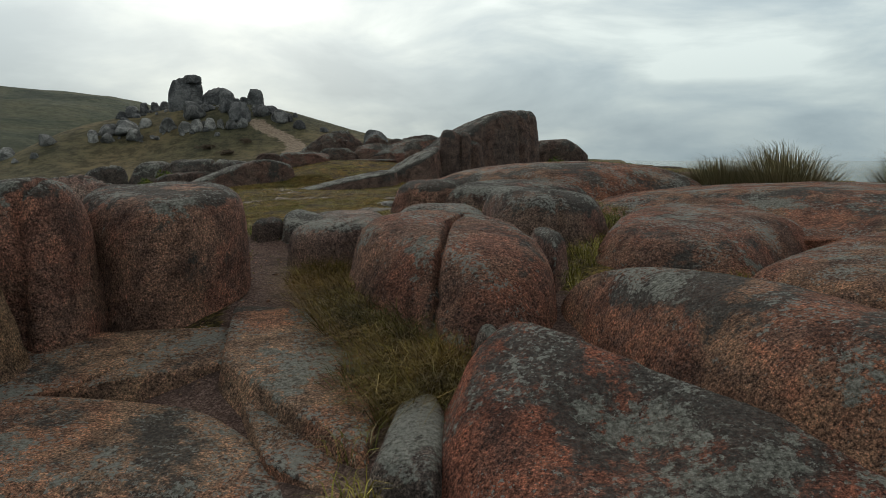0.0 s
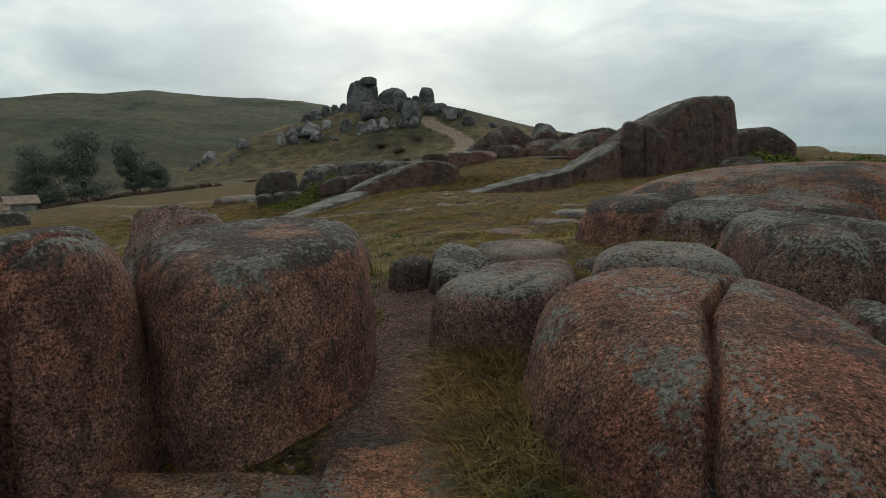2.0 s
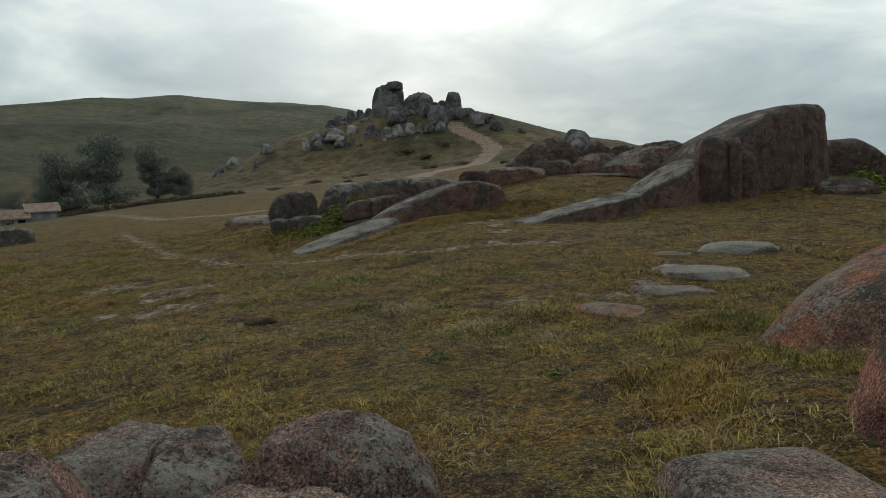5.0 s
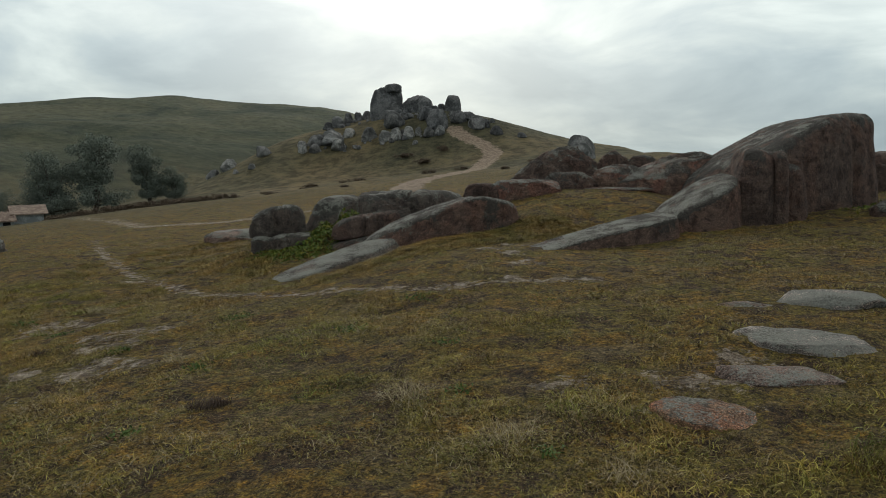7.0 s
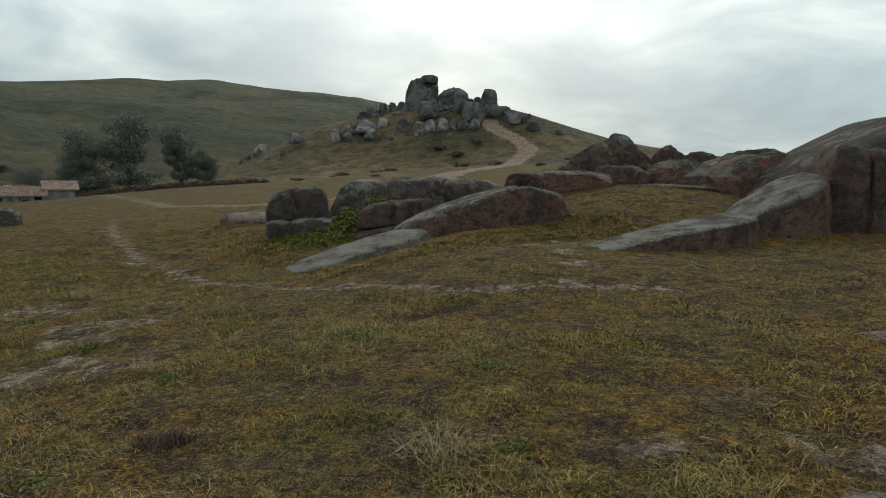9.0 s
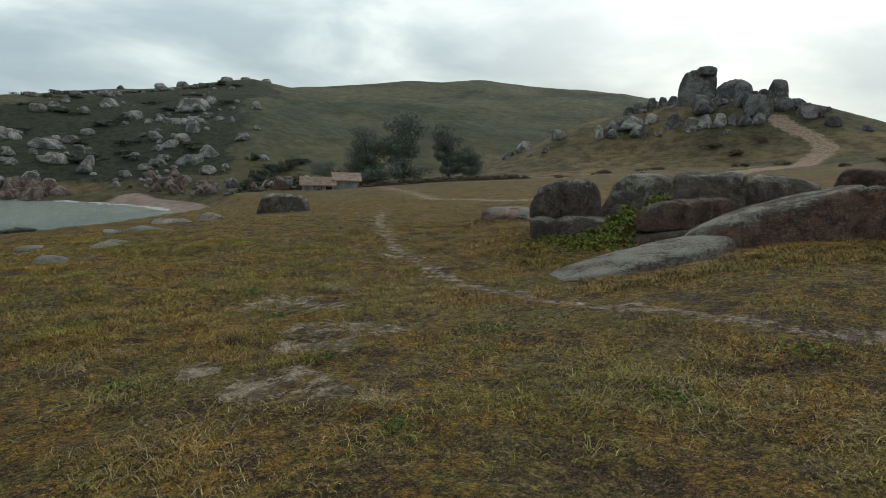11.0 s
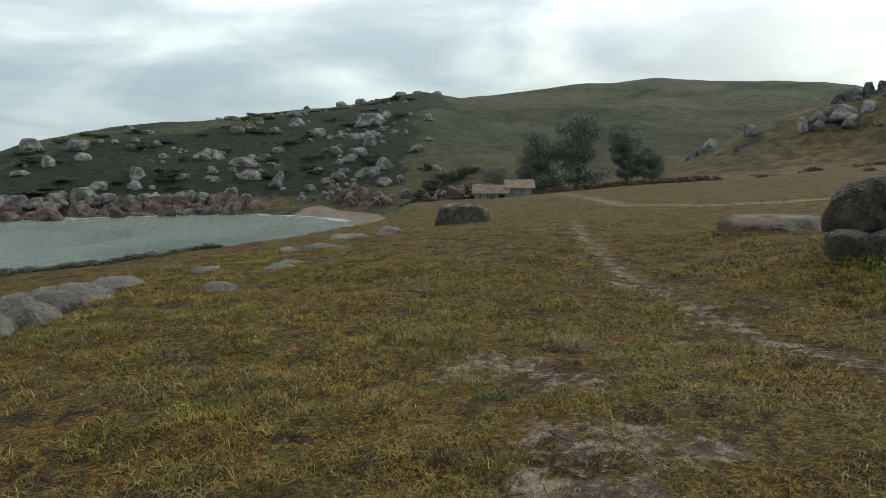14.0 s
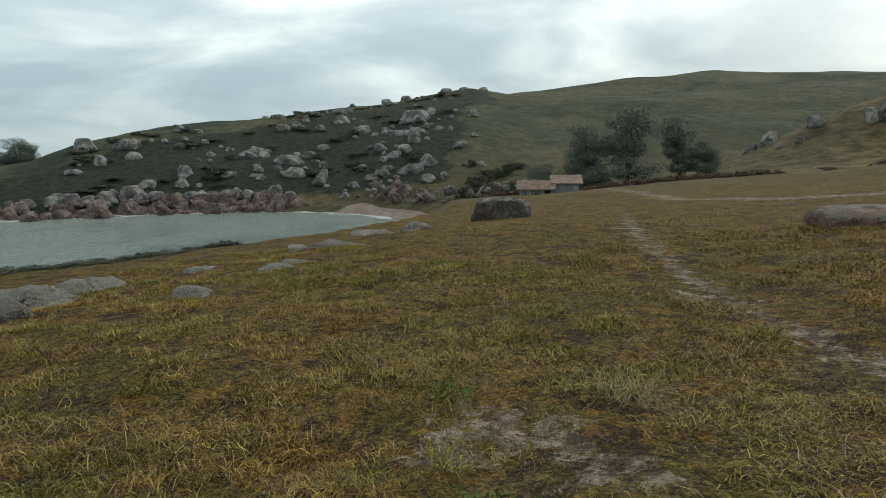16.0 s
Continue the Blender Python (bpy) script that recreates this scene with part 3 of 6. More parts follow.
def build_sea():
    xs, ys = np.unique(np.concatenate([np.linspace(-3200, -200, 20), np.arange(-190, 120, 3.0), np.linspace(130, 3200, 20)])), np.unique(np.concatenate([np.linspace(-3200, -80, 16), np.arange(-70, 130, 3.0), np.linspace(140, 3200, 20)]))
    X, Y = np.meshgrid(xs, ys)
    me = sheet_mesh("water", xs, ys, np.full(X.shape, SEA_Z) + 0.12 * vnoise(X * 0.2, Y * 0.3, 0.0, 21))
    d = line_distance(X, Y, BAY)
    float_attribute(me, "surf", 0.95 * np.exp(-(d / 2.6) ** 2) * (X < -84) * (Y > -60))
    me.materials.append(M_SEA)
    return tagged(new("water", me), "grey-green sea water with small ripples in the bay", "water", kind="structure")


build_ground()
build_sea()

# ---- rocks ----
def grid_ball(n):
    """Directions over a cube blown up to a ball, with its quads."""
    key, verts, faces = {}, [], []
    lin = np.tan(np.linspace(-1, 1, n + 1) * math.pi / 4)
    for axis in range(3):
        for side in (-1, 1):
            ids = np.empty((n + 1, n + 1), int)
            for i in range(n + 1):
                for j in range(n + 1):
                    p = [0, 0, 0]
                    p[axis], p[(axis + 1) % 3], p[(axis + 2) % 3] = side, lin[i], lin[j]
                    k = tuple(round(c, 4) for c in p)
                    if k not in key:
                        key[k] = len(verts)
                        verts.append(p)
                    ids[i, j] = key[k]
            a, b, c, d = ids[:-1, :-1].ravel(), ids[1:, :-1].ravel(), ids[1:, 1:].ravel(), ids[:-1, 1:].ravel()
            faces.append(np.stack([a, b, c, d] if side > 0 else [a, d, c, b], 1))
    v = np.array(verts, float)
    return v / np.linalg.norm(v, axis=1, keepdims=True), np.concatenate(faces)


BALLS = {n: grid_ball(n) for n in (6, 10, 16, 28, 48, 56, 64, 90)}


def rock_mesh(lx, ly, lz, e=2.6, g=2.4, ramp=0.0, lean=0.0, rough=0.06, seed=1, n=28, cracks=(), sunk=0.3, cuts=5, cut=0.86, planes=(), foot=8.0, taper=0.0):
    """A weathered boulder, its base in the middle at the origin. e and g: how square in plan and upright; ramp: how much it rises towards +x;
    cuts: joint planes that flatten it; planes: chosen ones (x, y, z, distance); cracks: (bearing of the crack's line, offset, depth, width)."""
    d, faces = BALLS[n]
    gg = np.where(d[:, 2] > 0, g, foot)
    k = ((np.abs(d[:, 0]) ** e + np.abs(d[:, 1]) ** e) ** (gg / e) + np.abs(d[:, 2]) ** gg) ** (-1 / gg)
    p = d * k[:, None]
    rnd = random.Random(seed * 7 + 1)
    joints = list(planes)
    for _ in range(cuts):
        a, t = rnd.uniform(0, 2 * math.pi), rnd.uniform(-0.1, 0.75)
        joints.append((math.cos(a) * math.cos(t), math.sin(a) * math.cos(t), math.sin(t), cut + rnd.uniform(-0.06, 0.12)))
    for jx, jy, jz, dist in joints:
        nrm = np.array([jx, jy, jz]) / math.sqrt(jx * jx + jy * jy + jz * jz)
        over = np.maximum(p @ nrm - dist, 0)
        p = p - nrm * (over * 0.9)[:, None]
    size = (lx * ly * lz) ** (1 / 3)
    q = p * np.array([lx, ly, lz]) / 2
    lump = fbm(q[:, 0] * 1.5 / size + seed * 3.1, q[:, 1] * 1.5 / size, q[:, 2] * 1.5 / size, seed, 3, 0.45)
    small = fbm(q[:, 0] * 6 / size, q[:, 1] * 6 / size + seed, q[:, 2] * 6 / size, seed + 7, 5, 0.6)
    p = p * (1 + (rough * 1.25 * lump + rough * 0.62 * small)[:, None])
    up = p[:, 2] > 0
    z = np.where(up, p[:, 2] * lz * 0.7, p[:, 2] * lz * (0.3 + sunk)) + lz * 0.3
    z = np.where(z > 0, z * (1 + ramp * p[:, 0]), z)
    x, y = p[:, 0] * lx / 2 + lean * z, p[:, 1] * ly / 2 * (1 + taper * p[:, 0])
    out = np.stack([x, y, z], 1)
    out_way = np.stack([p[:, 0] / lx, p[:, 1] / ly, np.maximum(p[:, 2], 0) / lz], 1)
    for ang, off, depth, width in cracks:
        a = radians(ang)
        wob = 0.05 * size * vnoise(x * 3 / size, y * 3 / size, z * 3 / size, seed + 31)
        t = np.abs(-math.sin(a) * x + math.cos(a) * y - off + wob) / width
        way = -out_way
        out = out + way / (np.linalg.norm(way, axis=1, keepdims=True) + 1e-6) * (depth * np.exp(-t ** 2) * (z > 0.0))[:, None]
    return quick_mesh("rock", out, faces)


ROCK_FEET = []


def rock(name, label, x, y, lx, ly, top, yaw=0.0, mat=None, tilt=(0, 0), base=None, group="", **shape):
    """A rock on the ground at (x, y); top: height of its upper side over the sea of the plan's zero."""
    b = (gz(x, y) if base is None else base) - 0.04
    me = rock_mesh(lx, ly, max(top - b, 0.08), **shape)
    me.materials.append(mat or M_GRANITE)
    ob = new(name, me)
    ROCK_FEET.append((x, y, lx / 2, ly / 2, radians(yaw)))
    ob.matrix_world = pose(x, y, b, tilt[0], tilt[1], yaw)
    return tagged(ob, label, "rock", group, "thing")


ROCK_PLANS = []


def plan_noise(out, seed, size, rough):
    lump = fbm(out[:, 0] * 1.6 / size + seed * 3.1, out[:, 1] * 1.6 / size, out[:, 2] * 1.6 / size, seed, 3, 0.45)
    small = fbm(out[:, 0] * 7 / size, out[:, 1] * 7 / size + seed, out[:, 2] * 7 / size, seed + 7, 4, 0.55)
    return rough * size * (0.62 * lump + 0.22 * small)


def mass(name, label, plan, tops, mat, base=None, batter=8.0, soft=12.0, rim=5.0, rough=0.05, seed=1, n=48, sink=0.4, cracks=(), dents=(), group="", level=None, grow=1.0):
    """A joint-bounded granite mass over a plan of corners (anticlockwise), its edges rounded by weather: soft for the corners of the plan, rim for the upper edge. tops: planes (height at the plan's middle, rise
    towards +x, rise towards +y); batter: lean of the sides, which pass the plan at the height level, one value or one for each side; cracks: ([corners], depth, width); dents: (x, y, z, radius, depth)."""
    plan = np.array(plan, float)
    cx, cy = plan.mean(axis=0)
    plan = (plan - (cx, cy)) * grow + (cx, cy)
    low = (float(ground_z(plan[:, 0], plan[:, 1]).min()) - sink) if base is None else base
    foot = low + sink if base is None else low
    high = min(z for z, _, _ in tops)
    level = foot + 0.5 * (high - foot) if level is None else level
    c = np.array([cx, cy, foot + (high - foot) * 0.3])
    size = np.array([np.ptp(plan[:, 0]), np.ptp(plan[:, 1]), 2 * (high - foot)]) / 2
    d, faces = BALLS[n]
    way = d * size
    total = np.maximum(-way[:, 2] / (c[2] - low), 0) ** 12
    for z, sx, sy in tops:
        nrm = np.array([-sx, -sy, 1.0])
        total = total + np.maximum(way @ nrm / max(float(nrm @ (np.array([cx, cy, z]) - c)), 0.04), 0) ** rim
    lean = batter if isinstance(batter, (list, tuple)) else [batter] * len(plan)
    sides = 0
    for (ax, ay), (bx, by), lean_here in zip(plan, np.roll(plan, -1, axis=0), lean):
        h = math.hypot(bx - ax, by - ay)
        nrm = np.array([(by - ay) / h * math.cos(radians(lean_here)), -(bx - ax) / h * math.cos(radians(lean_here)), math.sin(radians(lean_here))])
        sides = sides + np.maximum(way @ nrm / max(float(nrm @ (np.array([ax, ay, level]) - c)), 0.04), 0) ** soft
    total = total + sides ** (rim / soft)
    out = c + way * (total ** (-1 / rim))[:, None]
    mean = float(np.prod(size)) ** (1 / 3) * 2
    ray = way / np.linalg.norm(way, axis=1, keepdims=True)
    out = out + ray * plan_noise(out, seed, mean, rough)[:, None]
    wob = 0.03 * mean * vnoise(out[:, 0] * 4 / mean, out[:, 1] * 4 / mean, out[:, 2] * 4 / mean, seed + 31) + 0.012 * mean * vnoise(out[:, 0] * 13 / mean, out[:, 1] * 13 / mean, out[:, 2] * 13 / mean, seed + 32)
    push = np.zeros(len(out))
    for line, depth, width in cracks:
        push = np.maximum(push, depth * np.exp(-((line_distance(out[:, 0] + wob, out[:, 1] + wob, line)) / width) ** 2))
    for dx, dy, dz, r, depth in dents:
        push = push + depth * np.exp(-((out - np.array([dx, dy, dz])) ** 2).sum(axis=1) / (r * r))
    out = out - ray * push[:, None]
    me = quick_mesh("rock", out - np.array([cx, cy, foot]), faces)
    me.materials.append(mat)
    ob = new(name, me)
    ob.location = (cx, cy, foot)
    ROCK_PLANS.append([tuple(p) for p in plan])
    return tagged(ob, label, "rock", group, "thing")


B, S, O = "boulder", "rock_slab", "outcrop_rock"
# the gap between the boulders at the start
mass(B, "upright square-shouldered red granite boulder with grey lichened top", [(-2.12, 4.30), (-1.84, 4.16), (-1.60, 4.32), (-1.36, 4.84), (-1.52, 5.45), (-2.05, 5.85), (-2.82, 5.4), (-2.64, 4.75)],
     [(1.33, -0.02, 0.05), (1.42, 0.06, 0.22)], M_GRANITE, batter=[2, 2, 3, 3, 6, 8, 6, 3], soft=14, rough=0.028, seed=3, rim=6, n=90, dents=[(-1.62, 4.4, 0.42, 0.22, 0.06)])
mass(B, "tall upright reddish boulder with a dark weathered top", [(-2.66, 3.78), (-2.28, 3.74), (-2.13, 3.98), (-2.18, 4.4), (-2.55, 4.8), (-3.0, 4.5), (-2.95, 4.0)],
     [(1.38, 0.05, 0.0)], M_GRANITE, batter=[3, 2, 4, 8, 6, 4, 4], soft=12, rough=0.035, seed=12, n=64, cracks=[([(-2.36, 3.6), (-2.4, 4.3)], 0.07, 0.03)])
mass(B, "squat tan boulder leaning on its neighbour", [(-2.85, 3.05), (-2.42, 3.05), (-2.27, 3.38), (-2.32, 3.68), (-2.75, 3.85), (-3.1, 3.5)],
     [(1.08, -0.1, 0.1)], M_GRANITE_TAN, batter=[4, 4, 12, 10, 4, 4], soft=10, rough=0.04, seed=5, n=48)
rock(B, "small grey boulder wedged behind two larger ones", -3.14, 6.0, 1.1, 1.0, 1.35, 36, M_GRANITE_MOTTLED, e=3, g=2.8, rough=0.08, seed=6, n=48)
rock(B, "rounded lichened boulder behind the square boulder", -2.48, 6.42, 0.84, 0.8, 1.08, 24, M_GRANITE_MOTTLED, e=2.8, g=2.4, rough=0.08, seed=7, n=48)
rock(B, "narrow lichened granite boulder wedged among others", -3.02, 6.78, 0.62, 0.85, 1.10, 30, M_GRANITE_MOTTLED, e=2.6, g=2.4, rough=0.08, seed=8, n=48)
rock(B, "low grey boulder with a rounded back", -2.54, 7.02, 0.80, 0.7, 1.11, 20, M_GRANITE_MOTTLED, e=2.6, g=2.3, rough=0.07, seed=9, n=48)
rock(B, "low lichened granite boulder at the edge of a cluster", -3.50, 6.95, 0.75, 0.9, 0.98, 36, M_GRANITE_MOTTLED, e=2.8, g=2.5, rough=0.08, seed=10, n=28)
mass(B, "broad mound of red granite split by an upright crack", [(-0.60, 4.78), (-0.44, 4.22), (-0.15, 3.82), (0.25, 3.46), (0.66, 3.72), (0.80, 4.2), (0.74, 4.75), (0.5, 5.25), (0.1, 5.5), (-0.35, 5.36)],
     [(1.12, 0.02, 0.10), (1.14, -0.16, 0.02)], M_GRANITE_MIX, batter=[16, 26, 30, 26, 10, 6, 10, 16, 20, 14], soft=15, rough=0.028, seed=14, n=90,
     cracks=[([(0.03, 3.5), (0.06, 3.95), (0.13, 4.5), (0.26, 4.95), (0.5, 5.3)], 0.09, 0.018), ([(0.6, 4.9), (0.66, 4.5), (0.85, 4.1)], 0.07, 0.03), ([(-0.25, 5.3), (0.0, 4.95), (0.26, 4.95)], 0.05, 0.03)])
mass(B, "ridged granite boulder with a red worn face and pale lichen", [(0.06, 2.30), (0.30, 1.72), (0.72, 1.28), (1.35, 0.95), (1.95, 1.25), (1.46, 1.86), (1.16, 2.2), (1.02, 2.48), (0.82, 2.8), (0.46, 3.16), (0.12, 3.02)],
     [(0.64, 0.186, 0.285), (0.73, -0.1, 0.12)], M_GRANITE_WORN, level=0.5, rim=9, batter=[20, 24, 26, 20, 6, 3, 3, 3, 4, 10, 24], soft=18, rough=0.03, seed=15, n=90, dents=[(0.62, 2.2, 0.62, 0.24, 0.085), (0.98, 1.7, 0.5, 0.16, 0.04)], sink=0.6)
mass(S, "long rounded ridge of orange-red granite", [(0.72, 3.72), (0.86, 3.1), (1.0, 2.5), (1.28, 1.8), (1.75, 1.25), (2.4, 0.7), (3.3, 1.1), (3.1, 2.0), (2.35, 2.75), (1.86, 3.2), (1.66, 3.8), (1.42, 4.45), (1.05, 4.78), (0.76, 4.4)],
     [(0.92, -0.10, 0.0)], M_GRANITE_RED, level=0.55, rim=6, batter=[16, 28, 32, 34, 30, 20, 12, 22, 26, 26, 22, 18, 12, 8], soft=15, rough=0.026, seed=16, n=64, sink=0.6, cracks=[([(1.15, 4.9), (1.35, 4.1), (1.7, 3.4)], 0.03, 0.03)])
mass(S, "low lens-shaped reddish slab with grey lichen", [(1.32, 5.2), (1.7, 4.66), (2.2, 4.6), (2.75, 5.1), (3.3, 5.7), (3.2, 6.7), (2.4, 6.9), (1.72, 6.3)],
     [(1.02, -0.01, 0.06)], M_GRANITE_MIX, batter=[34, 40, 36, 22, 16, 12, 14, 24], soft=13, rough=0.026, seed=17, n=64)
mass(S, "slab of orange granite with a pale lichen crust", [(2.02, 4.3), (2.3, 3.55), (3.0, 3.0), (4.2, 3.4), (4.4, 5.0), (3.4, 5.45), (2.75, 4.95)],
     [(0.92, 0.05, 0.03)], M_GRANITE_RED, batter=[30, 30, 20, 12, 12, 16, 30], soft=13, rough=0.026, seed=18, n=64)
mass(B, "low rounded grey and red boulder beside grass", [(0.48, 6.3), (0.62, 5.8), (0.95, 5.62), (1.4, 5.8), (1.66, 6.35), (1.5, 7.05), (0.92, 7.4), (0.48, 6.95)],
     [(1.20, -0.05, 0.02)], M_GRANITE_GREY, batter=14, soft=11, rough=0.04, seed=19, n=64, cracks=[([(1.1, 5.6), (1.05, 6.6)], 0.04, 0.03)])
mass(S, "broad low dome of red granite", [(-0.55, 10.1), (0.3, 9.0), (2.0, 8.6), (4.2, 9.2), (4.4, 11.5), (2.5, 12.8), (0.6, 12.3)], [(1.44, 0.02, 0.0)], M_GRANITE_RED, level=0.8, batter=34, soft=10, rim=3.5, rough=0.025, seed=20, n=64)
rock(S, "wide smooth dome of orange granite with lichen", 4.9, 7.3, 6.2, 4.6, 1.22, -20, M_GRANITE_RED, e=2.4, g=2.2, rough=0.035, seed=21, n=48)
mass(S, "low hump of grey and red granite beside the dome", [(0.12, 7.4), (0.55, 7.1), (1.2, 7.2), (1.85, 7.6), (1.6, 8.3), (0.7, 8.4), (0.2, 7.95)], [(1.22, 0.0, 0.05)], M_GRANITE_GREY, batter=24, soft=11, rough=0.04, seed=122, n=48)
mass(B, "round reddish boulder half sunk in turf", [(-0.56, 7.9), (-0.22, 7.46), (0.26, 7.55), (0.5, 7.95), (0.42, 8.55), (0.0, 8.8), (-0.44, 8.5)], [(1.25, 0.04, 0.0)], M_GRANITE, grow=0.88, batter=14, soft=11, rough=0.04, seed=22, n=48)
mass(B, "low blocky granite boulder beside the trodden gap", [(-1.16, 5.22), (-0.86, 5.02), (-0.56, 5.08), (-0.38, 5.5), (-0.42, 6.02), (-0.95, 6.05), (-1.24, 5.62)], [(1.0, 0.08, 0.02)], M_GRANITE_MOTTLED, batter=7, soft=11, rough=0.04, seed=23, rim=6, n=64, cracks=[([(-0.8, 4.9), (-0.62, 5.4)], 0.03, 0.03)])
mass(B, "low square granite boulder thick with pale lichen", [(-0.32, 5.55), (0.1, 5.5), (0.46, 5.42), (0.5, 5.85), (0.4, 6.3), (-0.1, 6.4), (-0.36, 6.1)], [(1.09, 0.02, 0.02)], M_GRANITE_MOTTLED, batter=7, soft=11, rough=0.04, seed=123, n=48)
mass(B, "small boulder thick with white lichen", [(-1.42, 6.22), (-1.16, 6.04), (-0.98, 6.5), (-1.2, 6.86), (-1.46, 6.95), (-1.53, 6.66)], [(0.95, -0.1, 0.1)], M_GRANITE_PALE, batter=10, soft=11, rough=0.06, seed=24, n=48)
mass(B, "small dark rounded boulder by the trodden gap", [(-1.80, 6.32), (-1.64, 6.18), (-1.44, 6.26), (-1.42, 6.52), (-1.6, 6.68), (-1.78, 6.58)], [(0.92, 0.0, 0.05)], M_GRANITE_DARK, grow=0.8, batter=8, soft=10, rim=4, rough=0.07, seed=25, n=48)
mass(S, "flat lichened stone in the turf", [(-1.36, 7.5), (-1.2, 7.05), (-0.95, 6.7), (-0.66, 6.85), (-0.52, 7.3), (-0.78, 7.74)], [(0.92, 0.02, 0.0)], M_GRANITE_MOTTLED, batter=24, soft=11, rough=0.04, seed=26, n=48)
mass(S, "flat grey stone in the turf", [(-0.5, 6.85), (-0.2, 6.7), (-0.05, 7.05), (-0.35, 7.2)], [(0.85, 0.0, 0.0)], M_GRANITE_GREY, batter=24, soft=6, seed=27, n=28)
mass(B, "small lichened boulder among dry grass", [(-0.24, 2.35), (0.0, 2.15), (0.08, 2.6), (0.02, 3.02), (-0.18, 2.92)], [(0.42, 0.1, 0.05)], M_GRANITE_PALE, batter=16, soft=10, rough=0.05, seed=28, n=48)
mass(B, "small grey stone wedged in a crack", [(0.70, 4.95), (0.82, 4.4), (0.98, 4.7), (0.96, 5.25), (0.78, 5.35)], [(0.98, 0.0, 0.05)], M_GRANITE_GREY, batter=8, soft=10, rough=0.05, seed=29, n=28)
mass(B, "small pale stone at the foot of a boulder", [(0.2, 3.2), (0.3, 3.12), (0.38, 3.28), (0.3, 3.42), (0.2, 3.36)], [(0.66, 0.0, 0.0)], M_GRANITE_PALE, batter=14, soft=5, seed=30, n=16)
# trodden granite pavement: sheets parted by weathered joints
PAVE = "flat trodden pink granite pavement with cracks and lichen"
mass(S, PAVE, [(-3.1, 1.1), (-1.5, 0.5), (-0.62, 0.9), (-0.50, 2.1), (-0.71, 2.50), (-0.95, 2.88), (-1.26, 3.12), (-2.2, 3.2), (-3.3, 2.7)], [(0.25, 0.0, 0.06), (0.26, -0.06, 0.03)], M_GRANITE_SLAB, batter=[8, 8, 8, 8, 8, 8, 8, 8, 8], soft=30, rough=0.016, seed=41, grow=1.16, rim=24, n=90, group="granite pavement",
     cracks=[([(-2.8, 1.9), (-1.8, 2.3), (-1.2, 2.45), (-0.7, 2.4)], 0.06, 0.04), ([(-2.4, 3.1), (-1.95, 2.65), (-1.8, 2.3)], 0.06, 0.035), ([(-1.8, 2.3), (-1.5, 1.5), (-1.6, 0.8)], 0.05, 0.04)])
mass(S, PAVE, [(-0.48, 2.1), (-0.30, 1.7), (-0.24, 2.2), (-0.36, 2.56), (-0.64, 2.90), (-1.08, 3.36), (-1.24, 3.17), (-0.93, 2.92), (-0.68, 2.52)], [(0.26, -0.03, 0.06)], M_GRANITE_SLAB, batter=8, soft=20, rough=0.016, seed=45, grow=1.16, rim=16, n=64, group="granite pavement")
mass(S, PAVE, [(-1.08, 3.42), (-0.62, 2.94), (-0.34, 2.66), (-0.30, 3.25), (-0.46, 3.75), (-0.72, 4.3), (-1.3, 4.35)], [(0.42, -0.02, 0.09)], M_GRANITE_SLAB, batter=[20, 26, 18, 8, 6, 6, 6], soft=24, rough=0.018, seed=42, grow=1.16, rim=18, n=64, group="granite pavement")
mass(S, PAVE, [(-3.2, 2.85), (-2.2, 3.25), (-1.28, 3.19), (-1.14, 3.44), (-1.34, 4.15), (-2.2, 4.05), (-3.0, 3.7)], [(0.34, 0.0, 0.13)], M_GRANITE_SLAB, batter=8, soft=24, rough=0.02, seed=43, grow=1.16, rim=18, n=64, group="granite pavement", cracks=[([(-1.9, 3.1), (-1.75, 3.6), (-1.5, 4.1)], 0.05, 0.035)])
# the outcrop beyond the meadow
mass(O, "dark rounded granite block lying on a lower rock", [(-11.40, 21.55), (-10.95, 21.2), (-10.35, 21.8), (-10.2, 22.5), (-10.6, 22.95), (-11.2, 22.5)], [(1.24, 0.26, 0.05), (1.38, 0.0, -0.05)], M_GRANITE_ASH, base=0.42, batter=[-4, -2, -2, 4, 6, 0], soft=5, rough=0.08, seed=51, rim=3.6, n=56, cracks=[([(-10.6, 21.4), (-10.75, 22.9)], 0.06, 0.05)])
mass(O, "dark lower rock under a rounded block", [(-11.25, 21.35), (-10.85, 20.95), (-10.2, 21.2), (-9.75, 21.75), (-9.8, 22.4), (-10.9, 22.8)], [(0.56, 0.03, 0.0)], M_GRANITE_ASH, batter=8, soft=10, rough=0.08, seed=52, n=48, cracks=[([(-10.7, 20.8), (-10.6, 22)], 0.2, 0.09)])
mass(O, "long dark granite ridge with a rugged lichened back", [(-10.65, 23.3), (-9.9, 23.15), (-8.7, 24.3), (-7.0, 26.5), (-6.8, 27.6), (-8.0, 27.9), (-9.9, 25.7), (-10.75, 24.3)], [(1.44, 0.02, 0.0)], M_GRANITE_ASH, batter=16, soft=10, rough=0.08, seed=53, rim=6, n=56,
     cracks=[([(-9.3, 23.4), (-9.9, 25.6)], 0.22, 0.08), ([(-8.0, 25.0), (-8.6, 26.6)], 0.15, 0.08)])
